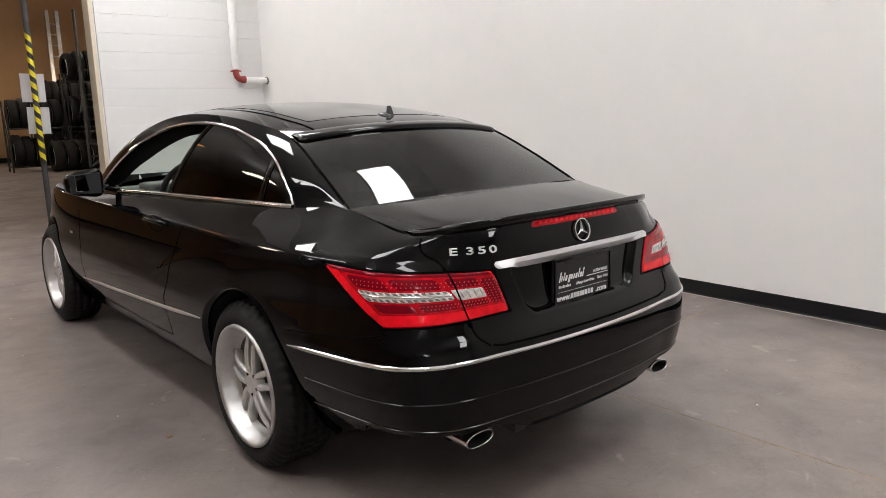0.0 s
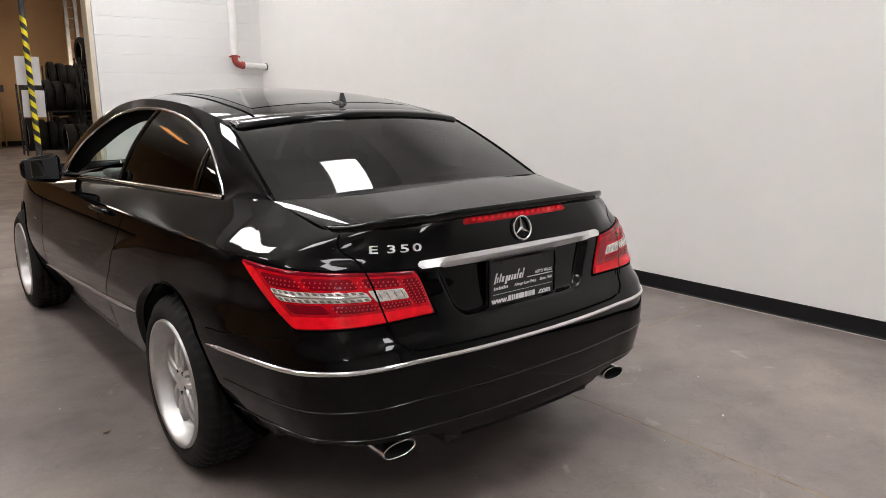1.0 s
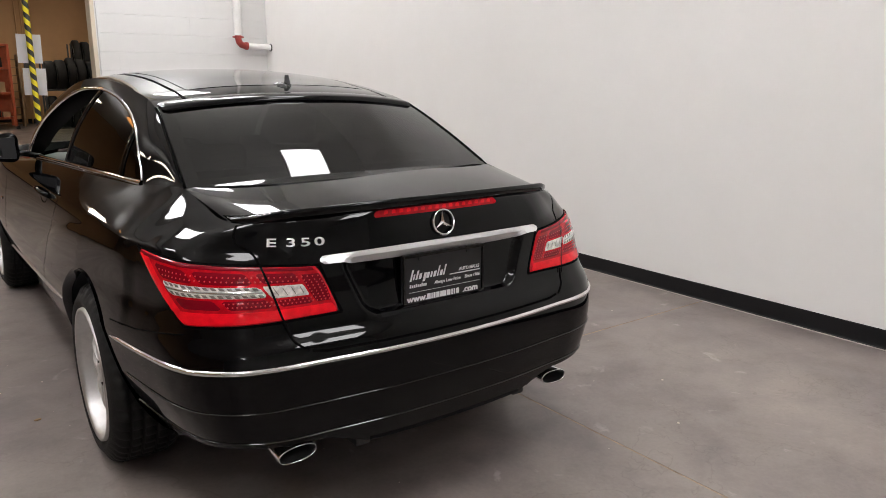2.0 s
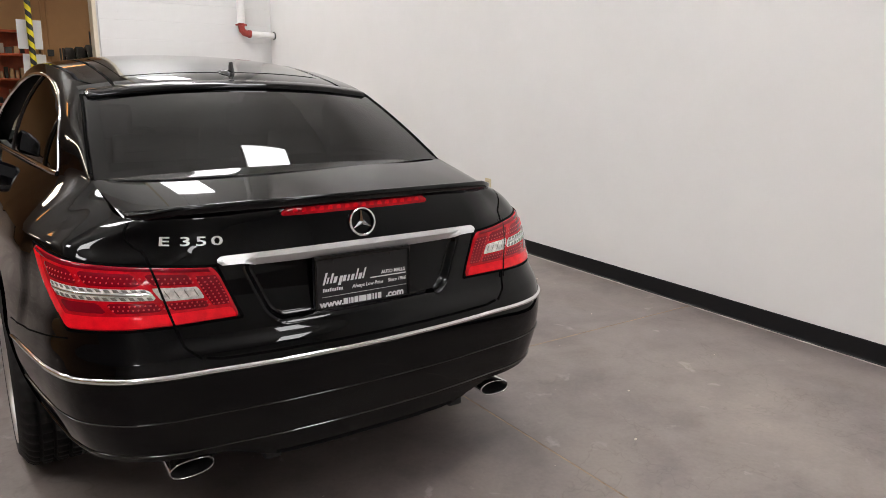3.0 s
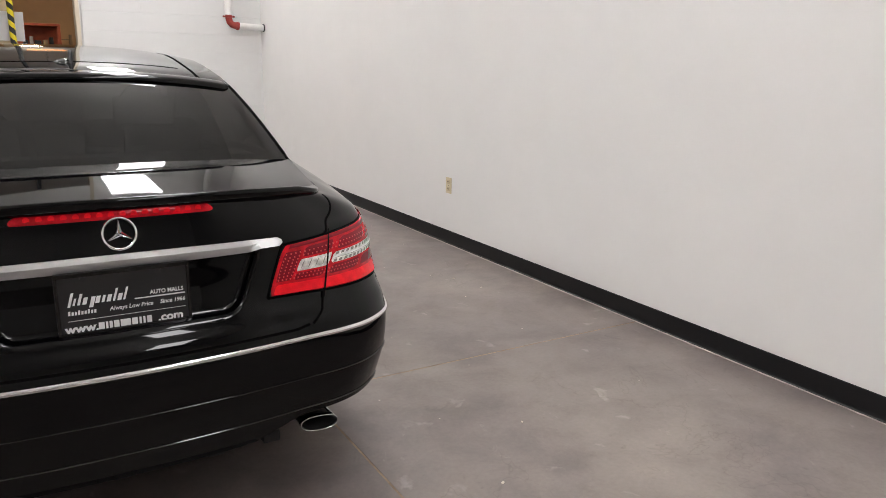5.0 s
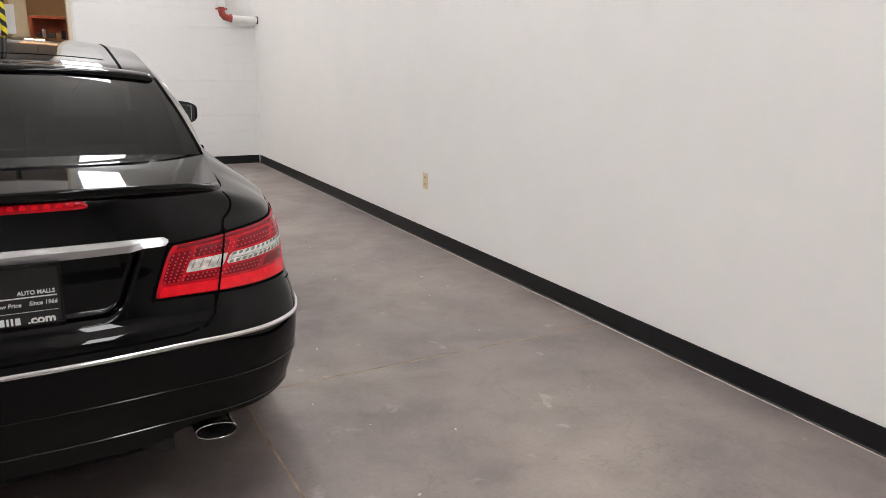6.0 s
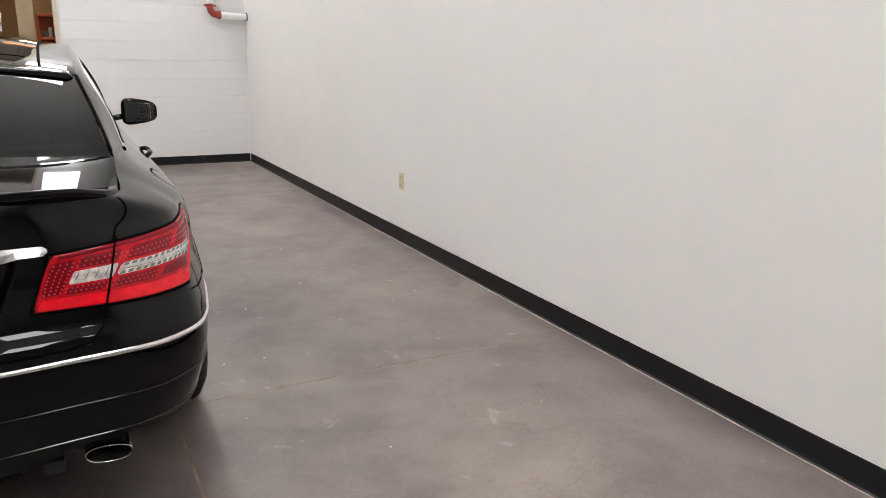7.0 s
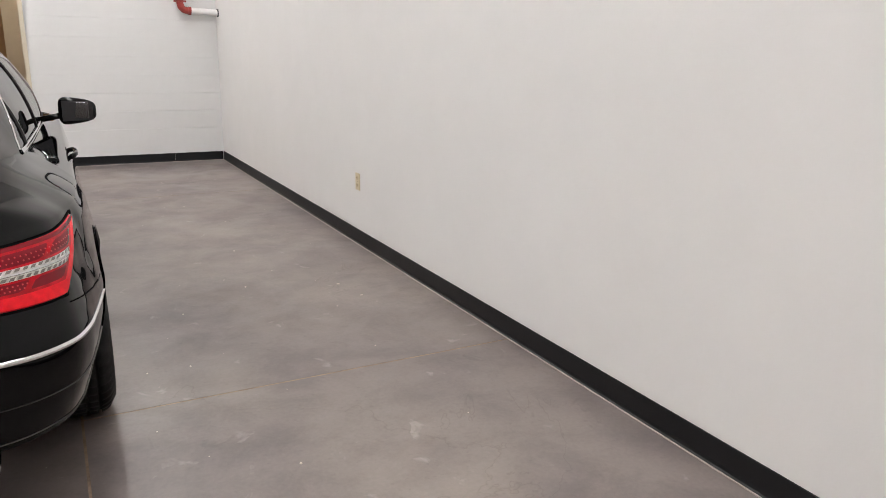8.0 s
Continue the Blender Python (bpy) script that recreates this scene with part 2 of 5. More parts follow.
def spline(x, xs, ys):
    """Natural smooth curve (Catmull-Rom slopes) through points."""
    xs, ys = np.asarray(xs, float), np.asarray(ys, float)
    m = np.gradient(ys, xs)
    x = np.clip(np.asarray(x, float), xs[0], xs[-1])
    i = np.clip(np.searchsorted(xs, x) - 1, 0, len(xs) - 2)
    h = (xs[1:] - xs[:-1])[i]
    t = (x - xs[i]) / h
    return ys[i] * (1 + 2 * t) * (1 - t) ** 2 + m[i] * h * t * (1 - t) ** 2 + ys[i + 1] * t * t * (3 - 2 * t) + m[i + 1] * h * t * t * (t - 1)


def sstep(a, b, x):
    t = np.clip((np.asarray(x, float) - a) / (b - a), 0, 1)
    return t * t * (3 - 2 * t)


# ---------------------------------------------------------------- the room
XR, YF, DOORX = 2.606, 7.28, 0.578
floor = tagged(empty("floor"), kind="structure", label="sealed grey-brown concrete floor with saw-cut joints")
CUTX = [-12.0, -7.9, -3.58, 0.737, 2.7, 7.0, 12.0]
CUTY = [-15.0, -9.0, -3.5, 0.805, 5.1, 9.4, 13.7, 18.0, 24.0]
for x0, x1 in zip(CUTX, CUTX[1:]):
    cuts = CUTY if x0 > 0.7 else [y for y in CUTY if y != 0.805]
    for y0, y1 in zip(cuts, cuts[1:]):
        if x0 > 2.7 and y1 < 9:
            continue
        part("slab", abox(x0 + 0.0045, x1 - 0.0045, y0 + 0.005, y1 - 0.005, -0.12, 0.0), CONC, floor)
part("joint_bed", abox(-12, 12, -15, 24, -0.16, -0.001), mat("joint_filler", (0.30, 0.22, 0.155), 0.9, var=0.5, scale=9), floor, "brown joint filler")

wall_right = part("wall_right", abox(XR, XR + 0.2, -15, YF + 0.2, 0, CEIL), WALLP)
tagged(wall_right, kind="structure", label="smooth off-white painted drywall")
# unseen pale wall, added this near so the boot lid mirrors something bright
tagged(part("back_bounce_wall", abox(-12, XR + 0.2, -8.2, -8, 0, CEIL), WALLP), kind="structure", label="unseen off-white wall added to brighten the boot lid's reflection")
tagged(part("wall_left", abox(-12.2, -12, -15.2, 24.2, 0, CEIL), TAN), kind="structure", label="tan painted wall")
tagged(part("ceiling", abox(-12.2, 12.2, -15.2, 24.2, CEIL, CEIL + 0.2), CEILP), kind="structure", label="grey painted roof deck")
tagged(part("wall_far_room", abox(-12, 12, 24.0, 24.2, 0, CEIL), TAN), kind="structure", label="tan painted workshop wall")
tagged(part("wall_far_room_side", abox(12, 12.2, YF, 24.2, 0, CEIL), TAN), kind="structure", label="tan painted workshop wall")
wall_far = tagged(part("wall_far", abox(DOORX + 0.012, 12, YF + 0.02, YF + 0.2, 0, CEIL), BLOCKP), kind="structure", label="white painted concrete block wall")
part("header", abox(-12, DOORX, YF, YF + 0.2, 4.4, CEIL), BLOCKP, wall_far)
baseboard = tagged(empty("baseboard"), kind="structure", label="black rubber cove baseboard")


def cove(name, a, b, inward):
    """A cove base strip from a to b: thin, with a small toe at the floor."""
    bm = bmesh.new()
    a, b, n = Vector((*a, 0)), Vector((*b, 0)), Vector((*inward, 0))
    prof = [(0.0, 0.102), (0.003, 0.1015), (0.004, 0.1), (0.004, 0.02), (0.007, 0.008), (0.014, 0.002), (0.014, 0.0), (0.0, 0.0)]
    ends = [[bm.verts.new(p + n * o + Vector((0, 0, z))) for o, z in prof] for p in (a, b)]
    for k in range(len(prof)):
        j = (k + 1) % len(prof)
        bm.faces.new((ends[0][k], ends[0][j], ends[1][j], ends[1][k]))
    bm.faces.new(ends[0])
    bm.faces.new(ends[1])
    return part(name, bm, BASEB, baseboard)


ys = [-15, -9, -5.4, -1.74, 1.92, 5.58, YF]
for y0, y1 in zip(ys, ys[1:]):
    cove("base_strip", (XR, y0 + 0.0006), (XR, y1 - 0.0006), (-1, 0))
for x0, x1 in ((DOORX + 0.03, 2.03), (2.03, XR - 0.014)):
    cove("base_strip", (x0 + 0.0006, YF), (x1 - 0.0006, YF), (0, -1))

# bead of grout where base meets floor
part("floor_seam", abox(XR - 0.02, XR - 0.0145, -15, YF - 0.02, 0.0, 0.003), mat("seam_pale", (0.46, 0.40, 0.36), 0.8), baseboard, "pale dusty edge seam")
part("floor_seam", abox(DOORX + 0.05, XR - 0.02, YF - 0.021, YF - 0.0145, 0.0, 0.003), bpy.data.materials["seam_pale"], baseboard)

# lights on the ceiling
def strip_light(x, y, w, l, material=None, z=4.0):
    """A hanging strip light: housing, two end plates and a lit diffuser, plus an added upward fill panel."""
    e = tagged(empty("strip_light", (x, y, z)), label="hanging ceiling strip light, lit", category="ceiling light", group="ceiling lights")
    part("housing", abox(-w / 2, w / 2, -l / 2, l / 2, 0.0, 0.06, 0.01), WHITEP, e)
    part("diffuser", abox(-w / 2 + 0.01, w / 2 - 0.01, -l / 2 + 0.01, l / 2 - 0.01, -0.03, -0.001, 0.008), material or LIGHTW, e, "glowing diffuser")
    # added glowing panel, no part of the fixture: brightens the ceiling above
    part("fill_panel", abox(-w / 2 + 0.06, w / 2 - 0.06, -l / 2 + 0.06, l / 2 - 0.06, 0.061, 0.066, 0.002), CEILFILL, e, "added glowing panel that brightens the ceiling")
    for s in (-1, 1):
        bm = bmesh.new()
        rod(bm, (0, s * l * 0.4, 0.06), (0, s * l * 0.4, CEIL - z), 0.002, 6)
        part("hanger", bm, STEEL, e)
    return e

LX = (-7.3, -4.5, -1.75, 0.985)
LY = (-8.5, -6.05, -3.6, -1.15, 1.3, 4.35, 6.5)
for ly in LY[2:]:
    strip_light(LX[3], ly, 0.57, 1.2)
for ly in LY[3:6]:
    strip_light(LX[2], ly, 0.57, 1.2)
for ly in LY[4:6]:
    strip_light(LX[1], ly, 0.57, 1.2)
# lone unseen lamp added off the rows, behind the camera
strip_light(-4.6, -6.2, 0.57, 1.2)
# amber high-bay lamps, placed where roof and quarter glass mirror them
strip_light(0.45, 11.0, 0.62, 0.4, AMBER, 3.6)
strip_light(-3.4, 10.0, 0.62, 0.5, AMBER, 3.9)
# unseen warm lamps added to light the workshop beyond the opening
for lx, ly in ((-6.0, 10.5), (-3.0, 15.0), (4.0, 15.5), (0.5, 19.5), (5.0, 20)):
    strip_light(lx, ly, 0.5, 2.0, WARML)

# ---------------------------------------------------------------- the car's surfaces
HUBR, HUBF, TYR = 0.903, 3.68, 0.332
ARCH = 0.360
# plan of the tail at the chrome strip: half width and distance along the car
BX = [0, 0.1, 0.25, 0.45, 0.572, 0.645, 0.705, 0.752, 0.784, 0.808, 0.826, 0.842, 0.856, 0.866]
BY = [-0.0585, -0.0577, -0.051, -0.029, -0.013, 0.012, 0.053, 0.105, 0.182, 0.30, 0.42, 0.56, 0.75, 1.0]
# share of that width, by height, at the tail and along the side, and the tail's setback
ZW = [0.19, 0.25, 0.30, 0.35, 0.40, 0.455, 0.53, 0.572, 0.615, 0.66, 0.72, 0.80, 0.85, 0.87]
WREAR = [0.79, 0.862, 0.905, 0.94, 0.963, 0.984, 0.998, 1.0, 0.992, 0.982, 0.967, 0.960, 0.950, 0.940]
WSIDE = [0.86, 0.90, 0.925, 0.948, 0.968, 0.985, 0.999, 1.0, 0.992, 0.982, 0.970, 0.952, 0.936, 0.924]
YSET = [0.14, 0.055, 0.022, 0.006, -0.003, -0.006, -0.004, 0.0, 0.010, 0.038, 0.056, 0.064, 0.068, 0.070]
YROUND = [0, 0, 0, 0, 0, 0, 0, 0, 0, 0, 0.004, 0.022, 0.046, 0.060]
YC, YS, YE = 1.0, 2.9, 4.5
ZQ = 0.87
_bs = np.r_[0, np.cumsum(np.hypot(np.diff(BX), np.diff(BY)))]


def contour(z, m=420):
    """Half plan outline at height z, from the tail's middle round the side to the nose: points and arc length."""
    wr, ws, ys_ = (float(pchip(z, ZW, t)) for t in (WREAR, WSIDE, YSET))
    k = np.linspace(0, _bs[-1], m)
    bx, by = spline(k, _bs, BX), spline(k, _bs, BY)
    f = sstep(0.45, 1.0, by)
    rx = np.maximum.accumulate(bx * (wr * (1 - f) + ws * f))
    ry = by + ys_ * (1 - sstep(0.15, 0.85, by))
    ry = np.maximum.accumulate(ry + float(pchip(z, ZW, YROUND)) * sstep(0.42, 0.66, bx) * (1 - sstep(0.25, 0.6, by)))
    W = rx[-1]
    sy = np.linspace(YC, YS, 60)[1:]
    ye = YE - 0.25 * max(0, (z - 0.55)) ** 1.0 - 0.5 * max(0, 0.3 - z)
    Lf = ye - YS
    th = (math.pi / 2) * np.linspace(0, 1, m) ** 1.5
    fx, fy = W * np.sin(th[::-1]) ** (2 / 3.3), ye - Lf * (1 - np.cos(th[::-1]) ** (2 / 3.3))
    p = np.stack([np.r_[rx, np.full(len(sy), W), fx[1:]], np.r_[ry, sy, fy[1:]]], 1)
    a = np.r_[0, np.cumsum(np.hypot(*np.diff(p, axis=0).T))]
    return p, a


ZT = np.linspace(0.19, ZQ, 137)
CT = [contour(z) for z in ZT]


def recess(x, z):
    """Depth of the number plate's bay in the boot lid."""
    half = 0.335 + 0.42 * (z - 0.81)
    dx, dz = np.abs(x) - (half - 0.045), np.abs(z - 0.757) - (0.092 - 0.045)
    d = np.hypot(np.maximum(dx, 0), np.maximum(dz, 0)) - 0.045
    return 0.024 * (1 - sstep(-0.020, 0.003, d))


def ponton(y, z):
    """Swell of the rear wing over the wheel, under a crease that falls forwards from the lamp."""
    crease = np.interp(y, [0.42, 0.9, 1.2, 1.45, 1.65, 1.85], [0.862, 0.842, 0.815, 0.765, 0.70, 0.60])
    d = sstep(-0.006, 0.036, crease - z) * (1 - 0.8 * sstep(0.12, 0.38, crease - z))
    back = sstep(0.445, 0.495, y) if z > 0.62 else sstep(0.36, 0.66, y)
    return 0.007 * d * back * (1 - sstep(1.35, 1.95, y))


def low(arc, z):
    """The body's skin at an arc length from the tail's middle and a height up to the shoulder."""
    f = np.clip((z - 0.19) / (ZQ - 0.19), 0, 1) * (len(ZT) - 1)
    i = int(min(f, len(ZT) - 2))
    t = f - i
    p = 0
    for k, w in ((i, 1 - t), (i + 1, t)):
        c, a = CT[k]
        p = p + w * np.array([np.interp(arc, a, c[:, 0]), np.interp(arc, a, c[:, 1])])
    if p[1] < 0.3 and p[0] < 0.5:
        p[1] += recess(p[0], z)
    if p[0] > 0.55:
        p[0] += ponton(p[1], z)
    return np.array([p[0], p[1], z])


# upper edge of the body: boot's rear edge, its side, belt line, bonnet edge
AP = [(0, 0.036, 0.966), (0.25, 0.048, 0.964), (0.45, 0.095, 0.955), (0.55, 0.155, 0.946), (0.585, 0.22, 0.943), (0.596, 0.38, 0.968),
      (0.604, 0.53, 0.998), (0.634, 0.67, 0.995), (0.658, 0.82, 0.984), (0.674, 1.1, 0.972), (0.692, 1.66, 0.952), (0.706, 2.3, 0.93),
      (0.71, 2.85, 0.908), (0.70, 3.1, 0.895), (0.68, 3.5, 0.84), (0.62, 3.95, 0.75), (0.42, 4.22, 0.67), (0, 4.3, 0.64)]
AP = np.array(AP)
AS = np.r_[0, np.cumsum(np.linalg.norm(np.diff(AP, axis=0), axis=1))]


def edgeA(s):
    return np.stack([spline(s, AS, AP[:, k]) for k in range(3)], -1)


_s = np.linspace(0, AS[-1], 3000)
_e = edgeA(_s)
CQ, AQ = CT[-1]


def arc_x(x):
    return float(np.interp(x, CQ[:420, 0], AQ[:420]))


def arc_y(y):
    return float(np.interp(y, CQ[:, 1], AQ))


def s_of(k, v):
    return float(_s[np.argmin(np.abs(_e[:, k] - v) + (0 if k == 1 else 10 * (_e[:, 1] > 0.4)))])


QA = [0, arc_x(0.25), arc_x(0.5), arc_x(0.69), arc_y(0.36), arc_y(0.55), arc_y(0.82), arc_y(1.66), arc_y(2.85), arc_y(3.5), AQ[-1]]
SA = [0, s_of(0, 0.21), s_of(0, 0.42), s_of(0, 0.56), s_of(1, 0.34), s_of(1, 0.53), s_of(1, 0.80), s_of(1, 1.66), s_of(1, 2.85), s_of(1, 3.5), AS[-1]]


def pillar_w(y):
    """Where the rear pillar runs into the shoulder without a crease."""
    return float(sstep(0.43, 0.66, y) * (1 - sstep(0.66, 0.95, y)))


def foot_dir(q, a, r):
    """Direction of the surface at the pillar's foot a, between shoulder q and rail r."""
    d = (a - q) / np.linalg.norm(a - q) + 0.6 * (r - a) / (np.linalg.norm(r - a) + 1e-6)
    return d / np.linalg.norm(d)


def skin(arc, v):
    """v up to 0.87 is a height; above it, 0.87 + (0..1) climbs from the shoulder to the upper edge."""
    if v <= ZQ:
        return low(arc, v)
    t = v - ZQ
    q, a = low(arc, ZQ), edgeA(float(pchip(arc, QA, SA)))
    lowr = low(arc, ZQ - 0.02)
    tang = (q - lowr) / np.linalg.norm(q - lowr)
    reach = (a[2] - q[2]) * 0.9
    plain = float(sstep(0.22, 0.45, q[1]))
    c1 = q + (1 - plain) * tang * reach * 0.34 + plain * ((a - q) * 0.25 + tang * reach * 0.17)
    inw = a - q
    side = float(sstep(0.25, 0.5, q[1]))
    corner = float(sstep(0.45, 0.6, q[0]))
    c2 = a - np.array([inw[0] * (0.42 + 0.04 * side), inw[1] * 0.3, (a[2] - q[2]) * (0.1 + 0.16 * max(side, corner))])
    c2 = c2 * (1 - plain) + plain * (a - inw * np.array([0.36, 0.34, 0.28]))
    w = float(sstep(0.38, 0.78, a[1]) * (1 - sstep(0.78, 1.3, a[1])))
    if w > 0:
        c2 = c2 * (1 - w) + w * (a - foot_dir(q, a, rail(max(a[1], 0.57))) * np.linalg.norm(inw) * 0.36)
    return (1 - t) ** 3 * q + 3 * t * (1 - t) ** 2 * c1 + 3 * t * t * (1 - t) * c2 + t ** 3 * a


def skin_n(arc, v):
    e = 0.006
    du = skin(arc + e, v) - skin(max(arc - e, 0) if arc > e else arc, v)
    dv = skin(arc, v + (e if v + e <= ZQ + 1 else 0)) - skin(arc, v - e)
    if arc <= e:
        du = np.array([1.0, 0, 0])
    n = np.cross(du, dv)
    return n / (np.linalg.norm(n) + 1e-12)


def at_x(x, z):
    """Arc length at which the skin at height z reaches x, going out from the tail's middle."""
    c, a = CT[int(round((min(z, ZQ) - 0.19) / (ZQ - 0.19) * (len(ZT) - 1)))]
    return float(np.interp(x, c[:420, 0], a[:420]))


def at_y(y, z):
    c, a = CT[int(round((min(z, ZQ) - 0.19) / (ZQ - 0.19) * (len(ZT) - 1)))]
    return float(np.interp(y, c[:, 1], a))


# roof rail / rear window edge
RY = [0.53, 0.75, 1.0, 1.3, 1.66, 2.0, 2.35, 2.7, 3.0, 3.1]
RX = [0.604, 0.575, 0.540, 0.535, 0.542, 0.555, 0.578, 0.625, 0.68, 0.70]
RZ = [0.998, 1.114, 1.226, 1.284, 1.320, 1.324, 1.278, 1.165, 0.985, 0.895]
BOW = [0.10, 0.09, 0.075, 0.03, 0.0, -0.04, -0.09, -0.12, -0.16, -0.17]
CRN = [0.026, 0.034, 0.038, 0.042, 0.046, 0.044, 0.04, 0.05, 0.05, 0.05]


@functools.lru_cache(None)
def rail_k(y):
    return np.array([spline(y, RY, RX), y, spline(y, RY, RZ)]), float(spline(y, RY, BOW)), float(spline(y, RY, CRN))


def rail(y):
    return rail_k(float(y))[0].copy()


@functools.lru_cache(None)
def belt_k(y):
    s = float(np.interp(y, _e[:, 1], _s))
    return edgeA(s)


def belt(y):
    return belt_k(float(y)).copy()


@functools.lru_cache(None)
def foot_k(y):
    a = belt_k(y)
    q = low(float(np.interp(float(np.interp(y, _e[:, 1], _s)), SA, QA)), ZQ)
    return foot_dir(q, a, rail(max(y, 0.57)))


def flank(y, v):
    """Side of the cabin between belt (v 0) and roof rail (v 1)."""
    a, b = belt(y), rail(y)
    w = pillar_w(y)
    if w > 0:
        T, n = foot_k(float(y)), np.linalg.norm(b - a)
        e = (b - a) / (n + 1e-9) + np.array([-0.45, 0, 0.05])
        c1, c2 = a + T * n * 0.33, b - e / np.linalg.norm(e) * n * 0.33
        pb = (1 - v) ** 3 * a + 3 * v * (1 - v) ** 2 * c1 + 3 * v * v * (1 - v) * c2 + v ** 3 * b
        return pb * w + (1 - w) * flank_plain(a, b, v)
    return flank_plain(a, b, v)


def flank_plain(a, b, v):
    p = a * (1 - v) + b * v
    w = 0.038 * min(1.0, max(0.0, (b[2] - a[2]) / 0.3))
    k = 4 * v * (1 - v) if v < 0.5 else 1 - (2 * v - 1) ** 2
    return p + np.array([w * k * 0.75, 0, w * k * 0.45 * v])


def top(y, u):
    """Over the cabin: rear window, roof, windscreen; u 0 in the middle, 1 at the rail."""
    b = rail(y)
    _, bow, crown = rail_k(float(y))
    return np.array([u * b[0], y - bow * (1 - u * u), b[2] + crown * (1 - abs(u) ** 2.3)])

# ---------------------------------------------------------------- the car
car = tagged(empty("car"), label="glossy black two-door coupe, parked parallel to the white wall", category="car")


def normals(P):
    gu, gv = np.gradient(P, axis=0), np.gradient(P, axis=1)
    n = np.cross(gu, gv)
    return n / (np.linalg.norm(n, axis=2, keepdims=True) + 1e-12)


MIR = np.array([-1.0, 1, 1])


def cells(name, P, N, mask, material, parent, label="", side=0):
    """Mesh of the masked cells of a grid. side 1 right, -1 mirrored, 0 both in one mesh."""
    nc, nr = P.shape[:2]
    idx = np.arange(nc * nr).reshape(nc, nr)
    quads = np.stack([idx[:-1, :-1], idx[1:, :-1], idx[1:, 1:], idx[:-1, 1:]], -1)[mask]
    used = np.unique(quads)
    re = np.full(nc * nr, -1)
    re[used] = np.arange(len(used))
    V, M, F = P.reshape(-1, 3)[used], N.reshape(-1, 3)[used], re[quads]
    verts, norm, faces = [], [], []
    if side >= 0:
        verts, norm, faces = list(V), list(M), [tuple(f) for f in F]
    if side <= 0:
        o = len(verts)
        verts += list(V * MIR)
        norm += list(M * MIR)
        faces += [tuple(int(k) + o for k in f[::-1]) for f in F]
    return raw(name, verts, faces, material, parent, label, True, norm)


# lower body grid
arcs = np.unique(np.r_[np.arange(0, 0.42, 0.0055), np.arange(0.42, 1.02, 0.011), np.arange(1.02, AQ[-1], 0.019), AQ[-1]])
rows = np.r_[np.arange(0.19, 0.54, 0.0135), np.arange(0.54, 0.66, 0.007), np.arange(0.66, ZQ, 0.006), ZQ + np.linspace(0, 1, 15)]
rows = np.unique(np.round(rows, 5))
G = np.array([[skin(a, v) for v in rows] for a in arcs])
GN = normals(G)
GN[0, :, 0] = 0
GN /= np.linalg.norm(GN, axis=2, keepdims=True) + 1e-12
low_side = (G[..., 1] > 1.15) & (G[..., 1] < 3.45) & (G[..., 2] < 0.36)
G[..., 2] += np.where(low_side, 0.03 * (0.36 - G[..., 2]) / 0.17, 0)
zcut = np.interp(G[..., 1], [0.24, 0.34, 0.56, 0.8], [0.30, 0.31, 0.42, 0.45])
lip = 0.292 + 0.056 * sstep(0.25, 0.46, G[..., 0])
G[..., 2] = np.where((G[..., 1] < 0.3) & (G[..., 2] < lip), lip, G[..., 2])
G[..., 2] = np.where((G[..., 0] > 0.45) & (G[..., 1] < HUBR) & (G[..., 2] < zcut), zcut, G[..., 2])
inside = np.zeros(G.shape[:2], bool)
for hy in (HUBR, HUBF):
    d = np.hypot(G[..., 1] - hy, G[..., 2] - TYR)
    ins = (d < ARCH) & (G[..., 0] > 0.5)
    pad = np.pad(~ins, 1, constant_values=False)
    nearout = np.zeros_like(ins)
    for a in (0, 1, 2):
        for b in (0, 1, 2):
            nearout |= pad[a:a + ins.shape[0], b:b + ins.shape[1]]
    rim_v = ins & nearout
    for i, j in zip(*np.nonzero(rim_v)):
        k = ARCH / d[i, j]
        G[i, j, 1], G[i, j, 2] = hy + (G[i, j, 1] - hy) * k, TYR + (G[i, j, 2] - TYR) * k
    inside |= ins & ~rim_v
hole = inside[:-1, :-1] | inside[1:, :-1] | inside[1:, 1:] | inside[:-1, 1:]
for hy in (HUBR, HUBF):
    cc = (G[:-1, :-1] + G[1:, 1:]) / 2
    hole |= (np.hypot(cc[..., 1] - hy, cc[..., 2] - TYR) < ARCH - 0.003) & (cc[..., 0] > 0.5)
C = (G[:-1, :-1] + G[1:, :-1] + G[1:, 1:] + G[:-1, 1:]) / 4
cx, cy, cz = C[..., 0], C[..., 1], C[..., 2]
seam = np.interp(cz, [0.60, 0.64, 0.70, 0.83, 0.866, 0.95], [0.455, 0.505, 0.522, 0.552, 0.562, 0.59])
doorback = np.interp(cz, [0.33, 0.54, 0.86, 0.96], [1.70, 1.63, 1.50, 1.9])
ok = ~hole
lid_low = np.interp(cx, [0.40, 0.455, 0.505], [0.606, 0.611, 0.64])
m_bump = ok & (cz < lid_low) & (cy < HUBR)
m_trunk = ok & ~m_bump & (cx < seam) & (cy < 0.5) & (cz >= lid_low)
m_fbump = ok & (cz < 0.58) & (cy > HUBF)
m_sill = ok & (cz < 0.33) & ~m_bump & ~m_fbump
m_door = ok & ~m_sill & (cy > doorback) & (cy < 2.99) & ~m_trunk
m_fend = ok & ~m_fbump & ~m_sill & (cy >= 2.99)
m_quart = ok & ~(m_bump | m_trunk | m_fbump | m_sill | m_door | m_fend)
bumper = cells("rear_bumper", G, GN, m_bump & (cz >= 0.305), PAINT, car)
cells("lower_valance", G, GN, m_bump & (cz < 0.305), SATINB, bumper, "satin black lower valance")
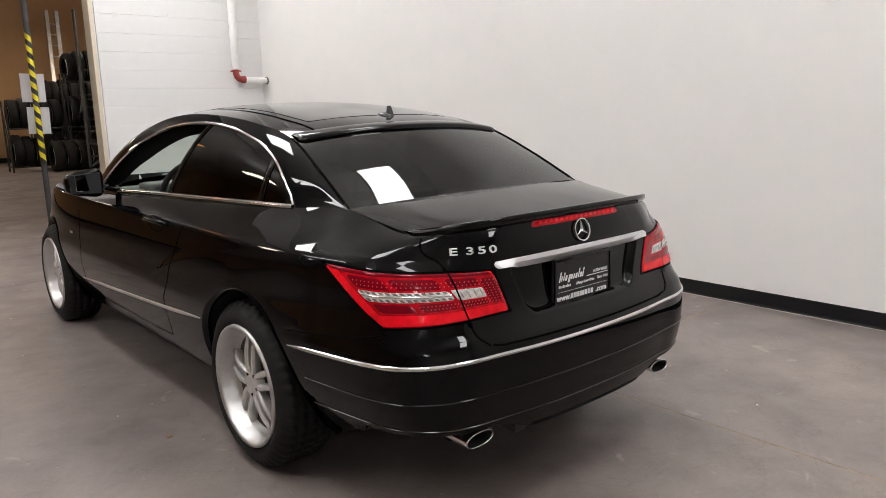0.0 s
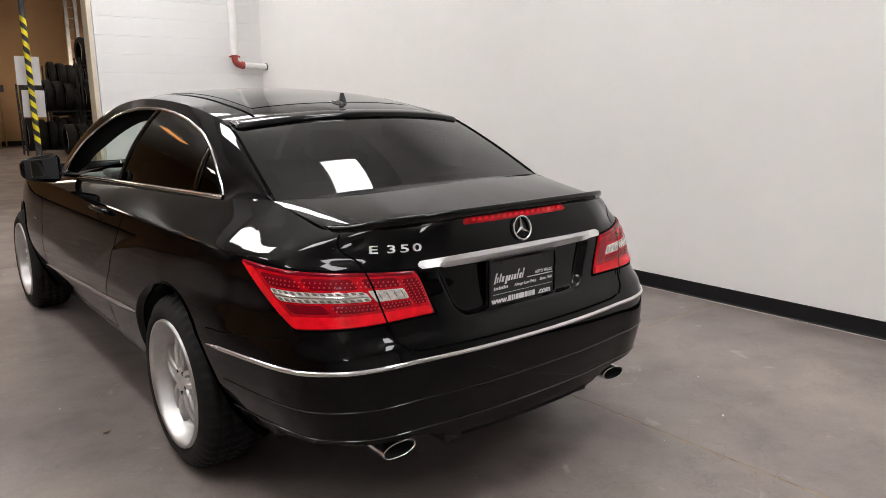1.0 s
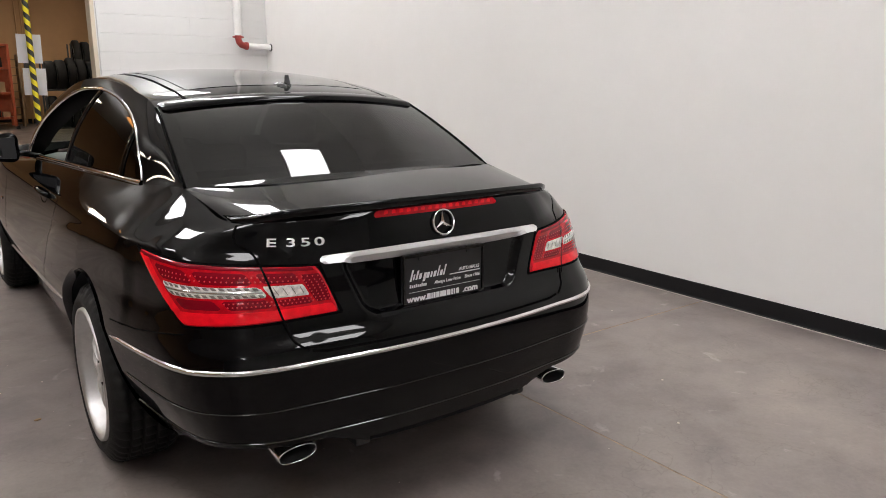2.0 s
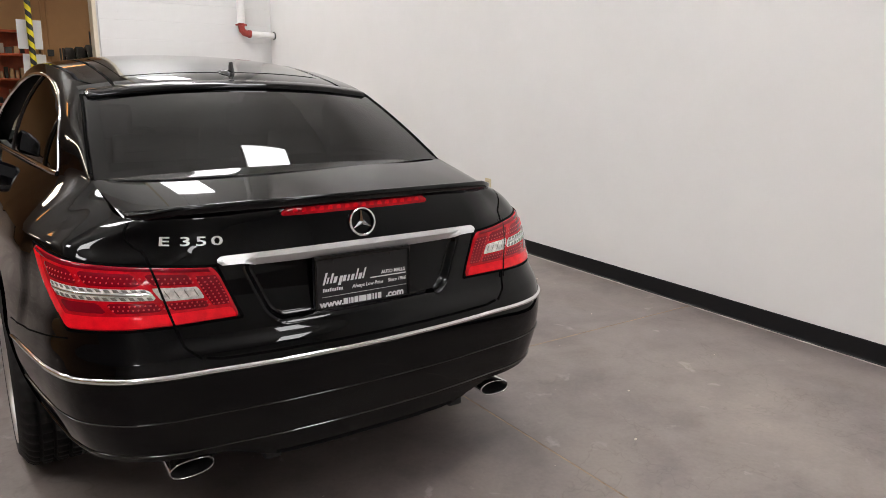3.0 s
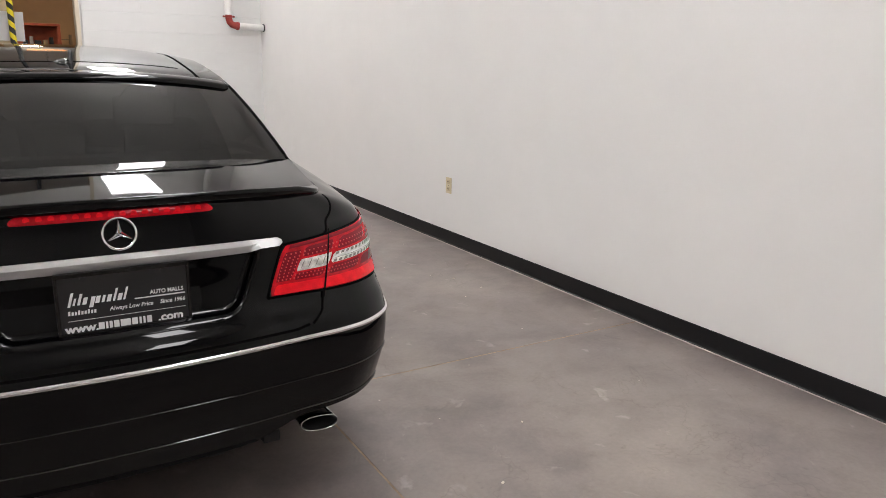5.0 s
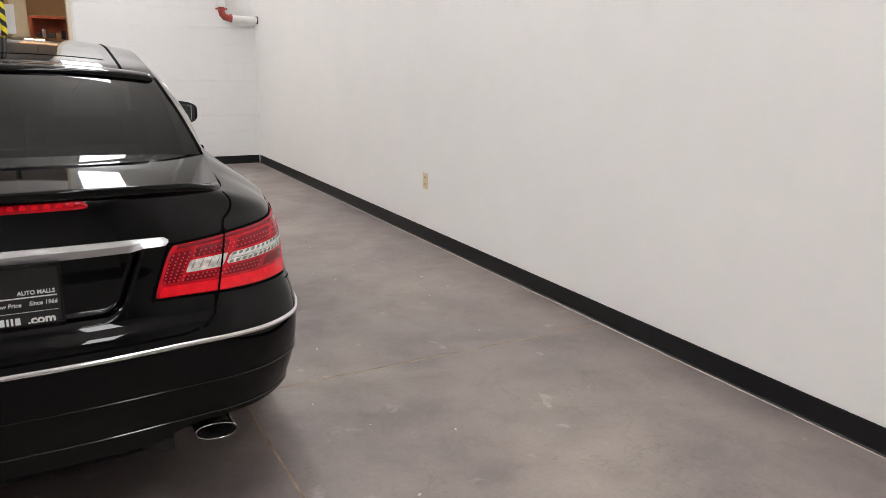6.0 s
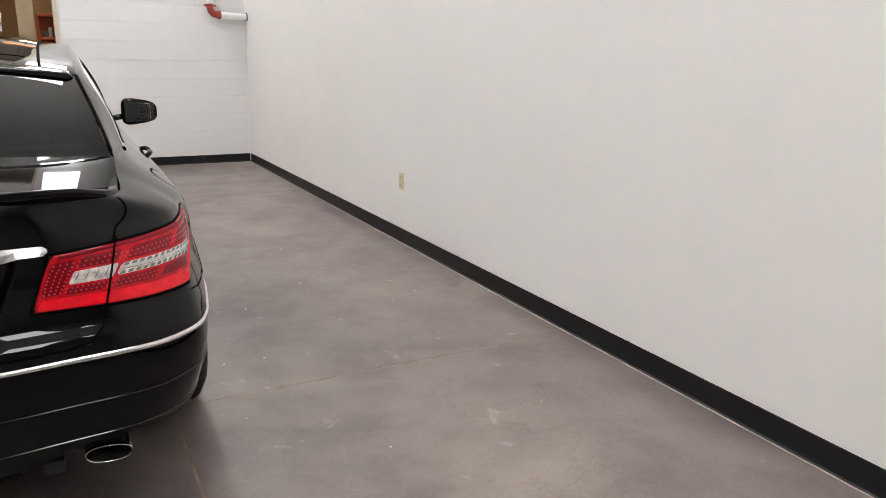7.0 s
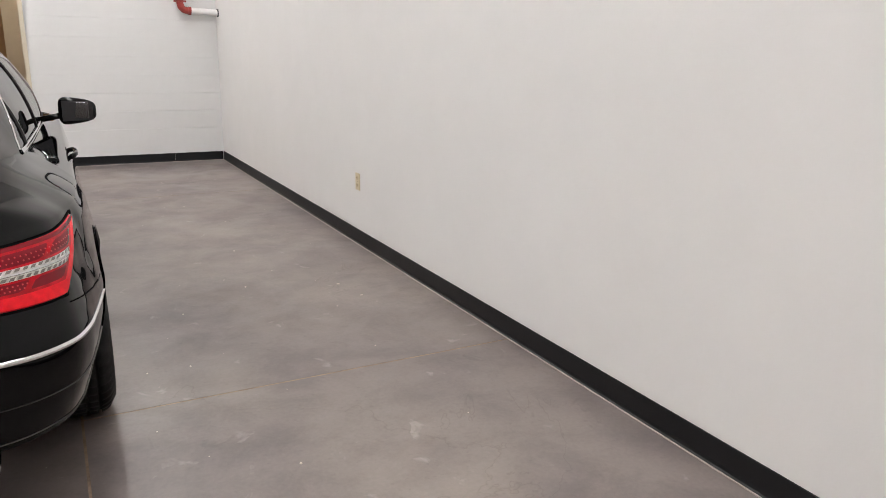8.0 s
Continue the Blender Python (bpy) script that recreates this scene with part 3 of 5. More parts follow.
cells("front_bumper", G, GN, m_fbump, PAINT, car)
trunk = cells("trunk_lid", G, GN, m_trunk, PAINT, car, "glossy black boot lid with a plate bay")
doors = {}
for s in (1, -1):
    doors[s] = cells("door", G, GN, m_door, PAINT, car, side=s)
    cells("quarter_panel", G, GN, m_quart, PAINT, car, side=s)
    cells("front_fender", G, GN, m_fend, PAINT, car, side=s)
    cells("side_sill", G, GN, m_sill, PAINT, car, side=s)


def skin_at(arc, z, side, off=0.0):
    n = skin_n(arc, z)
    if n @ (skin(arc, z) - np.array([0, 2.2, z])) < 0:
        n = -n
    return (skin(arc, z) + off * n) * (MIR if side < 0 else 1)


def ribbon(name, path, width, side, material, parent, off=0.0012, lift=0.0, label="", both=False):
    """A thin strip along (arc, height) points on the skin; lift makes it a raised bar with a rounded face."""
    path = np.array(path, float)
    verts, faces = [], []
    sides = (1, -1) if both else (side,)
    for sd in sides:
        pts = [np.array(skin_at(a, z, 1, off)) for a, z in path]
        nrm = [skin_at(a, z, 1, 1.0) - skin_at(a, z, 1, 0.0) for a, z in path]
        base = len(verts)
        for i, p in enumerate(pts):
            t = pts[min(i + 1, len(pts) - 1)] - pts[max(i - 1, 0)]
            t /= np.linalg.norm(t) + 1e-12
            b = np.cross(nrm[i], t)
            b /= np.linalg.norm(b) + 1e-12
            w = width(i / (len(pts) - 1)) if callable(width) else width
            sec = [(-0.5, -0.004 if lift else 0), (-0.42, lift * 0.75), (0, lift), (0.42, lift * 0.75), (0.5, -0.004 if lift else 0)]
            for o, h in sec:
                q = p + b * o * w + nrm[i] * h
                verts.append(q * (MIR if sd < 0 else 1))
        for i in range(len(pts) - 1):
            for k in range(4):
                f = (base + i * 5 + k, base + i * 5 + k + 1, base + i * 5 + 6 + k, base + i * 5 + 5 + k)
                faces.append(f if sd < 0 else f[::-1])
    return raw(name, verts, faces, material, parent, label, True)


def line(p0, p1, n=24):
    p0, p1 = np.array(p0, float), np.array(p1, float)
    return [tuple(p0 + (p1 - p0) * k / (n - 1)) for k in range(n)]


def poly(pts, n=16):
    out = []
    for a, b in zip(pts, pts[1:]):
        out += line(a, b, n)[:-1]
    return out + [pts[-1]]


# deck of the boot lid, hood, roof, windows
us = np.linspace(0, 1, 41)
mono = _e[:, 0][: int(np.argmax(_e[:, 0] > 0.584)) + 1]


def rear_edge(u):
    return edgeA(float(np.interp(abs(u) * 0.584, mono, _s[: len(mono)]))) * (MIR if u < 0 else 1)


def deck(u, v):
    p = rear_edge(abs(u)) * (1 - v) + top(0.53, abs(u)) * v
    p[2] += 0.003 * 4 * v * (1 - v) * (1 - 0.6 * u * u)
    return p * (MIR if u < 0 else 1)


D = np.array([[deck(u, v) for v in np.linspace(0, 1, 15)] for u in us])
DN = normals(D)
DN *= np.sign(DN[..., 2:3])
DN[0, :, 0] = 0
cells("deck", D, DN, np.ones((40, 14), bool), PAINT, trunk)


def over(name, y0, y1, material, parent, ny, mask=None, label="", drop=0.0, umax=1.0, ucut=0.0):
    P = np.array([[top(y, u) for y in np.linspace(y0, y1, ny)] for u in np.linspace(ucut, umax, 33)])
    N = normals(P)
    N *= np.sign(N[..., 2:3])
    if ucut == 0:
        N[0, :, 0] = 0
    P = P - N * drop
    mk = np.ones((32, ny - 1), bool) if mask is None else mask(P[:-1, :-1])
    return cells(name, P, N, mk, material, parent, label)


roof = over("roof", 1.0, 2.4, PAINT, car, 40, label="glossy black roof with glass sunroof")
rear_window = over("rear_window", 0.53, 1.0, TINT, car, 24, drop=0.003, umax=0.985, label="dark tinted rear window")
windscreen = over("windscreen", 2.4, 3.1, CLEAR, car, 24, drop=0.003, umax=0.95)
HP = []
for u in us:
    col = []
    for s in np.linspace(s_of(1, 3.1), AS[-1] * 0.999, 30):
        a = edgeA(s)
        k = (a[1] - 3.1) / 1.2
        col.append([a[0] * u, a[1] + 0.17 * (1 - u * u) * (1 - k), a[2] + 0.05 * (1 - u ** 2.2) * (1 - k * 0.6)])
    HP.append(col)
HP = np.array(HP)
HN = normals(HP)
HN *= np.sign(HN[..., 2:3])
cells("bonnet", HP, HN, np.ones((40, 29), bool), PAINT, car)
# black border printed round the rear window
for u0, u1, y0, y1 in ((0.915, 0.985, 0.535, 0.99), (0.0, 0.915, 0.535, 0.575), (0.0, 0.915, 0.955, 0.99)):
    P = np.array([[top(y, u) for y in np.linspace(y0, y1, 24)] for u in np.linspace(u0, u1, 24)])
    N = normals(P)
    N *= np.sign(N[..., 2:3])
    if u0:
        for sd in (1, -1):
            cells("frit", P - N * 0.014, N, np.ones((23, 23), bool), GLOSS, rear_window, side=sd)
    else:
        cells("frit", P - N * 0.014, N, np.ones((23, 23), bool), GLOSS, rear_window)
# heating lines
for k in range(9):
    y = 0.61 + 0.034 * k
    P = np.array([[top(y + o, u) for o in (-0.0007, 0.0007)] for u in np.linspace(0, 0.88, 24)])
    N = normals(P)
    N *= np.sign(N[..., 2:3])
    cells("heater_line", P - N * 0.007, N, np.ones((23, 1), bool), TRIM, rear_window)

# sides of the cabin
VY = [0.815, 0.83, 0.87, 0.94, 1.05, 1.2, 1.45, 1.66, 2.0, 2.35, 2.7, 2.9, 2.985, 3.0]
VV = [0.03, 0.16, 0.33, 0.52, 0.68, 0.79, 0.865, 0.885, 0.86, 0.77, 0.55, 0.30, 0.10, 0.03]


def vtop(y):
    return float(pchip(y, VY, VV))


yw = np.linspace(0.815, 3.0, 90)
for s in (1, -1):
    sidep = []
    # body colour above the glass, and the rear pillar
    A1 = np.array([[flank(y, v) for v in np.linspace(0, 1, 16)] for y in np.linspace(0.53, 0.815, 22)])
    A2 = np.array([[flank(y, vtop(y) + (1 - vtop(y)) * w) for w in np.linspace(0, 1, 16)] for y in yw])
    A3 = np.array([[flank(y, v) for v in np.linspace(0, 1, 16)] for y in np.linspace(3.0, 3.1, 6)])
    for nm, P in (("rear_pillar", A1), ("roof_rail", A2), ("front_pillar", A3)):
        N = normals(P)
        N *= np.sign((N[..., 0:1] + 0.3 * N[..., 2:3]))
        cells(nm, P, N, np.ones((P.shape[0] - 1, 15), bool), PAINT, car, side=s)
    A4 = np.array([[flank(y, 0.03 * w) for w in (0, 1)] for y in yw])
    N = normals(A4)
    N *= np.sign(N[..., 0:1] + 0.3 * N[..., 2:3])
    cells("belt_seal", A4, N, np.ones((89, 1), bool), GLOSS, car, side=s)
    A5 = np.array([[flank(y, 0.03 + (vtop(y) - 0.03) * w) for w in np.linspace(0, 1, 14)] for y in yw])
    N = normals(A5)
    N *= np.sign(N[..., 0:1] + 0.3 * N[..., 2:3])
    A5 = A5 - N * 0.005
    w5 = (np.arange(13) + 0.5) / 13
    vv = np.array([[0.03 + (vtop(y) - 0.03) * w for w in w5] for y in (yw[:-1] + yw[1:]) / 2])
    yy = np.repeat(((yw[:-1] + yw[1:]) / 2)[:, None], 13, 1)
    split = 1.93 - 0.27 * vv / 0.88
    if s > 0:
        cells("door_window", A5, N, yy > split, CLEAR, doors[s], "clear side glass", side=s)
    cells("quarter_window", A5, N, yy <= split, TINT, car, "dark tinted quarter glass", side=s)

    def strip3(name, pts, wide, mater, parent, lift, sd=s):
        """A rounded moulding through (y, v) places on the cabin's side."""
        V, F = [], []
        p = [flank(y, v) for y, v in pts]
        for i in range(len(p)):
            t = p[min(i + 1, len(p) - 1)] - p[max(i - 1, 0)]
            t /= np.linalg.norm(t) + 1e-9
            y, v = pts[i]
            n = np.cross(flank(min(y + 0.02, 3.09), v) - flank(y - 0.02, v), flank(y, min(v + 0.05, 1)) - flank(y, max(v - 0.05, 0)))
            n /= np.linalg.norm(n) + 1e-9
            n *= 1 if n[0] > 0 else -1
            b = np.cross(n, t)
            b /= np.linalg.norm(b) + 1e-9
            for o, h in ((-0.5, -0.006), (-0.42, lift * 0.7), (0, lift), (0.42, lift * 0.7), (0.5, -0.006)):
                V.append((p[i] + b * o * wide + n * h) * (MIR if sd < 0 else 1))
        for i in range(len(p) - 1):
            for k in range(4):
                f = (i * 5 + k, i * 5 + k + 1, i * 5 + 6 + k, i * 5 + 5 + k)
                F.append(f if sd > 0 else f[::-1])
        return raw(name, V, F, mater, parent, "", True)

    ring = [(y, vtop(y)) for y in np.linspace(0.818, 2.995, 80)]
    yl = np.linspace(1.0, 2.97, 60)
    drop = np.interp(yl, [1.0, 1.5, 2.0, 2.4, 2.75, 2.97], [0.05, 0.10, 0.16, 0.26, 0.28, 0.05])
    L = np.array([[flank(y, max(vtop(y) + 0.04 - (d + 0.04) * w, 0.03)) - np.array([0.012 + 0.06 * w, 0, 0]) for w in np.linspace(0, 1, 6)] for y, d in zip(yl, drop)])
    cells("roof_lining", L, normals(L), np.ones((59, 5), bool), LININGM, car, "black roof and pillar lining", side=s)
    strip3("window_trim", ring, 0.013, CHROME, car, 0.003)
    strip3("belt_trim", [(y, 0.03) for y in np.linspace(0.818, 2.995, 60)], 0.02, CHROME, car, 0.006)
    strip3("window_post", [(1.93 - 0.27 * v / 0.88, v) for v in np.linspace(0.04, 0.875, 12)], 0.022, GLOSS, car, 0.002)
    strip3("window_post", [(1.045 - 0.03 * v, v) for v in np.linspace(0.04, 0.655, 12)], 0.03, GLOSS, car, 0.002)
    strip3("roof_seam", [(y, 1.0) for y in np.linspace(0.56, 1.0, 20)], 0.008, GAP, car, 0.0015)

# seam lines of the roof
for s in (1, -1):
    for u in (0.80,):
        V, F = [], []
        ysn = np.linspace(1.03, 2.36, 40)
        for y in ysn:
            for o in (-0.005, 0.005):
                q = top(y, u + o / 0.54)
                V.append((q + np.array([0, 0, 0.0015])) * (MIR if s < 0 else 1))
        for i in range(len(ysn) - 1):
            F.append((2 * i, 2 * i + 1, 2 * i + 3, 2 * i + 2))
        raw("roof_moulding", V, F, GAP, roof, "black roof seam")
P = np.array([[top(y, u) for y in np.linspace(1.16, 2.3, 30)] for u in np.linspace(0, 0.72, 24)])
N = normals(P)
N *= np.sign(N[..., 2:3])
N[0, :, 0] = 0
cells("sunroof", P + N * 0.0015, N, np.ones((23, 29), bool), GLOSS, roof, "dark glass sunroof")

# lip at the roof's rear edge
V, F = [], []
uu = np.linspace(-0.975, 0.975, 61)
for u in uu:
    sg = 1 if u >= 0 else -1
    p, q = top(1.0, abs(u)), top(1.05, abs(u))
    d = (p - q) / np.linalg.norm(p - q)
    d = np.array([0, -0.965, -0.20])
    taper = min(1.0, (1 - abs(u)) / 0.06 + 0.25)
    for a, h in ((-0.06, 0.0015), (-0.02, 0.008), (0.03, 0.009), (0.044, 0.005), (0.046, -0.006), (0.04, -0.02), (0.0, -0.012)):
        r = p + d * a * taper + np.array([0, 0, h * taper])
        V.append(r * (MIR if sg < 0 else 1))
n = 7
for i in range(len(uu) - 1):
    for k in range(n - 1):
        F.append((i * n + k, i * n + k + 1, i * n + n + k + 1, i * n + n + k))
F += [tuple(range(n)), tuple(reversed(range((len(uu) - 1) * n, len(uu) * n)))]
raw("roof_spoiler", V, F, PAINT, car, "glossy black roof lip")

# boot lip spoiler
V, F = [], []
uu = np.linspace(-0.995, 0.995, 81)
for u in uu:
    k = min(1.0, ((1 - abs(u)) / 0.18) ** 0.8)
    e = rear_edge(u)
    f1 = deck(u, 0.17)
    back = e - deck(u, 0.08)
    back = back / np.linalg.norm(back)
    back[2] = 0
    for q in (f1 + np.array([0, 0, 0.001]),
              deck(u, 0.08) + np.array([0, 0, 0.005 + 0.004 * k]),
              e + np.array([0, 0, 0.006 + 0.022 * k]) + back * 0.012 * k,
              e + np.array([0, 0, 0.004 + 0.022 * k]) + back * 0.022 * k,
              e + np.array([0, 0, 0.0 + 0.013 * k]) + back * 0.021 * k,
              e + np.array([0, 0, -0.004]) + back * 0.004):
        V.append(q)
n = 6
for i in range(len(uu) - 1):
    for k in range(n - 1):
        F.append((i * n + k, i * n + n + k, i * n + n + k + 1, i * n + k + 1))
raw("boot_spoiler", V, F, PAINT, trunk, "thin black lip spoiler")

# seams of the bodywork
for s in (1, -1):
    sx = lambda z: at_x(float(np.interp(z, [0.60, 0.64, 0.70, 0.83, 0.866, 0.95], [0.455, 0.505, 0.522, 0.552, 0.562, 0.59])), z)
    ribbon("panel_gap", [(sx(z), z) for z in np.linspace(0.612, 0.865, 34)], 0.006, s, GAP, car)
    ribbon("panel_gap", [(float(np.interp(v, [ZQ, ZQ + 1], [sx(0.865), QA[3] + 0.02])), v) for v in np.linspace(0.865, ZQ + 0.97, 20)], 0.006, s, GAP, car)
    ribbon("panel_gap", poly([(at_x(0.46, 0.612), 0.612), (at_x(0.42, 0.605), 0.605), (0.0, 0.602)]), 0.007, s, GAP, car)
    ribbon("panel_gap", poly([(at_y(1.70, 0.34), 0.34), (at_y(1.63, 0.54), 0.54), (at_y(1.52, 0.8), 0.8), (at_y(1.50, 0.86), 0.86)]), 0.005, s, GAP, car)
    ribbon("panel_gap", poly([(at_y(1.70, 0.34), 0.34), (at_y(2.0, 0.325), 0.325), (at_y(2.95, 0.325), 0.325), (at_y(3.0, 0.36), 0.36), (at_y(2.99, 0.8), 0.8)]), 0.005, s, GAP, car)
    ribbon("panel_gap", poly([(at_x(0.745, 0.67), 0.665), (at_y(0.40, 0.63), 0.628), (at_y(0.58, 0.62), 0.615)]), 0.004, s, GAP, car)
    ribbon("side_moulding", poly([(at_y(1.235, 0.525), 0.525), (at_y(1.9, 0.475), 0.472), (at_y(3.02, 0.40), 0.40)], 24), lambda t: 0.017 * min(1, 0.2 + 6 * t * (1 - t)), s, SATIN, doors[s], 0.0, 0.006)
    # wheel arch lip and inner well
    for hy in (HUBR, HUBF):
        V, F = [], []
        an = np.linspace(-0.42, math.pi + 0.42, 64)
        for t in an:
            y, z = hy + ARCH * math.cos(t), TYR + ARCH * math.sin(t)
            x = skin(at_y(y, max(z, 0.2)), max(z, 0.2))[0] if y > 0.4 else 0.8
            for dx, dr in ((0.0, 0.022), (0.004, 0.008), (0.001, -0.001), (-0.03, -0.004), (-0.30, 0.02)):
                rr = ARCH + dr
                V.append(np.array([x + dx if dx > -0.2 else 0.5, hy + rr * math.cos(t), TYR + rr * math.sin(t)]) * (MIR if s < 0 else 1))
        for i in range(len(an) - 1):
            for k in range(4):
                f = (i * 5 + k, i * 5 + k + 1, i * 5 + 6 + k, i * 5 + 5 + k)
                F.append(f if s < 0 else f[::-1])
        o2 = [f for n_, f in enumerate(F) if n_ % 4 == 3]
        raw("arch_lip", V, [f for n_, f in enumerate(F) if n_ % 4 < 3 and n_ % 4 > 0], PAINT, car)
        raw("wheel_well", V, o2, DARK, car)

# underbody and tub
bm = abox(-0.55, 0.55, 0.4, 4.1, 0.20, 0.27, 0.02)
box(bm, (0, 2.28, 0.25), (1.44, 1.95, 0.06))
part("underbody", bm, DARK, car)
bm = abox(-0.5, 0.5, 0.15, 4.1, 0.25, 0.6)
part("chassis_core", bm, DARK, car)

# bumper chrome strip
zc = lambda a, end: float(np.interp(a / end, [0, 0.45, 0.7, 1], [0.576, 0.579, 0.577, 0.566]))
aend = at_y(0.565, 0.56)
ribbon("bumper_chrome", [(a, zc(a, aend)) for a in np.linspace(0.0, aend, 70)], lambda t: 0.014 if t < 0.93 else 0.014 * (1 - t) / 0.07 + 0.003, 1, CHROME, bumper, 0.0, 0.006, "slim chrome strip", both=True)
for z, w in ((0.463, 0.004), (0.368, 0.004)):
    ae = at_y(0.5, z)
    ribbon("crease", [(a, z) for a in np.linspace(0, ae, 60)], w, 1, GLOSS, bumper, 0.0, 0.004, both=True)


def coons(q, u, w):
    """Four-cornered patch in (arc, height): inner bottom, inner top, outer bottom, outer top."""
    ib, it, ob_, ot = (np.array(c) for c in q)
    return (1 - u) * ((1 - w) * ib + w * it) + u * ((1 - w) * ob_ + w * ot)


LQ = [(at_x(0.352, 0.692), 0.694), (at_x(0.405, 0.832), 0.832), (at_x(0.742, 0.68), 0.684), (at_y(0.44, 0.856), 0.858)]


def lamp_patch(name, u0, u1, w0, w1, off, material, parent, s, nu=40, nw=14, label="", skirt=0.006, corner=0.0):
    V, F = [], []
    for i in range(nu):
        for j in range(nw):
            u, w = i / (nu - 1), j / (nw - 1)
            if corner:
                # rounded ends
                e = abs(2 * w - 1) ** 6 * corner
                u = e + u * (1 - 2 * e)
            a, z = coons(LQ, u0 + (u1 - u0) * u, w0 + (w1 - w0) * w)
            edge = min(i, nu - 1 - i, j, nw - 1 - j) == 0
            V.append(skin_at(a, z, s, off - (skirt if edge else 0)))
    for i in range(nu - 1):
        for j in range(nw - 1):
            f = (i * nw + j, i * nw + nw + j, i * nw + nw + j + 1, i * nw + j + 1)
            F.append(f if s > 0 else f[::-1])
    return raw(name, V, F, material, parent, label, True)


for s in (1, -1):
    tl = lamp_patch("tail_lamp", 0, 1, 0, 1, 0.006, LAMPRED, car, s, 60, 24, "red tail lamp with a clear LED band", 0.012, 0.022)
    lamp_patch("brake_band", 0.03, 0.975, 0.035, 0.22, 0.0075, LAMPBRIGHT, tl, s, 40, 6, "bright red lower light bar", 0.001, 0.01)
    lamp_patch("outer_band", 0.90, 0.985, 0.20, 0.93, 0.0074, LAMPBRIGHT, tl, s, 6, 20, "bright red outer light bar", 0.001)
    lamp_patch("upper_band", 0.04, 0.96, 0.90, 0.965, 0.0073, LAMPDARK, tl, s, 40, 5, "", 0.001)
    lamp_patch("clear_block", 0.13, 0.33, 0.43, 0.645, 0.0078, LAMPCLEAR, tl, s, 16, 8, "clear reversing lamp block", 0.0015, 0.03)
    lamp_patch("clear_band", 0.345, 0.885, 0.45, 0.63, 0.0078, LAMPCLEAR, tl, s, 40, 6, "clear LED band", 0.0015, 0.03)
    lamp_patch("clear_core", 0.35, 0.88, 0.525, 0.56, 0.0095, CHROME, tl, s, 40, 4, "bright reflector line", 0.001)
    for k in range(13):
        for w0, w1 in ((0.458, 0.505), (0.58, 0.624)):
            lamp_patch("reversing_cell", 0.36 + 0.040 * k, 0.36 + 0.040 * k + 0.024, w0, w1, 0.0088, LAMPCELL, tl, s, 4, 4, "", 0.001)
    for k in range(4):
        lamp_patch("reversing_cell", 0.15 + 0.044 * k, 0.15 + 0.044 * k + 0.007, 0.46, 0.62, 0.0086, LAMPCELL, tl, s, 3, 4, "", 0.001)
    for u0, u1, w0, w1 in ((0.02, 0.12, 0.26, 0.86), (0.135, 0.32, 0.26, 0.40), (0.135, 0.32, 0.68, 0.87), (0.36, 0.60, 0.26, 0.42), (0.63, 0.87, 0.26, 0.42), (0.36, 0.62, 0.66, 0.87), (0.65, 0.87, 0.66, 0.87)):
        lamp_patch("reflector_cell", u0, u1, w0, w1, 0.0068, LAMPDARK, tl, s, 14, 6, "", 0.001, 0.05)
    bmd = bmesh.new()
    for r_, (w, u0, u1, cnt) in enumerate(((0.31, 0.035, 0.59, 24), (0.37, 0.035, 0.59, 24), (0.72, 0.035, 0.84, 32), (0.79, 0.035, 0.84, 32), (0.43, 0.03, 0.11, 4), (0.49, 0.03, 0.11, 4), (0.55, 0.03, 0.11, 4), (0.61, 0.03, 0.11, 4), (0.67, 0.03, 0.11, 4))):
        for k in range(cnt):
            a, z = coons(LQ, u0 + (u1 - u0) * k / (cnt - 1), w)
            c = skin_at(a, z, s, 0.0062)
            nn = Vector(skin_at(a, z, s, 1.0) - skin_at(a, z, s, 0.0))
            bmesh.ops.create_cone(bmd, cap_ends=True, segments=8, radius1=0.003, radius2=0.002, depth=0.003,
                                  matrix=Matrix.Translation(c) @ nn.to_track_quat("Z", "Y").to_matrix().to_4x4())
    tagged(part("led_dots", bmd, LED, tl, "rows of small LED dots"), kind="stuff")
    # joint between the lamp on the wing and the one on the lid
    sz = np.linspace(0.672, 0.848, 20)
    V, F = [], []
    for z in sz:
        a = at_x(float(np.interp(z, [0.60, 0.64, 0.70, 0.83, 0.866, 0.95], [0.455, 0.505, 0.522, 0.552, 0.562, 0.59])), z)
        for o, h in ((-0.003, 0.0088), (0.003, 0.0088)):
            V.append(skin_at(a + o, z, s, h))
    for i in range(len(sz) - 1):
        F.append((2 * i, 2 * i + 1, 2 * i + 3, 2 * i + 2))
    raw("lamp_gap", V, F, GAP, tl)
    # black seal round the lamp
    out = [coons(LQ, u, 0) for u in np.linspace(0, 1, 20)] + [coons(LQ, 1, w) for w in np.linspace(0, 1, 12)] + \
          [coons(LQ, u, 1) for u in np.linspace(1, 0, 20)] + [coons(LQ, 0, w) for w in np.linspace(1, 0, 12)]
    ribbon("lamp_seal", out, 0.007, s, GAP, tl, 0.0015)

# third brake light


def zv(arc, z):
    """Row of the skin whose height at this arc is z."""
    lo_, hi = 0.8, ZQ + 1
    for _ in range(30):
        mid_ = (lo_ + hi) / 2
        if skin(arc, mid_)[2] < z:
            lo_ = mid_
        else:
            hi = mid_
    return lo_


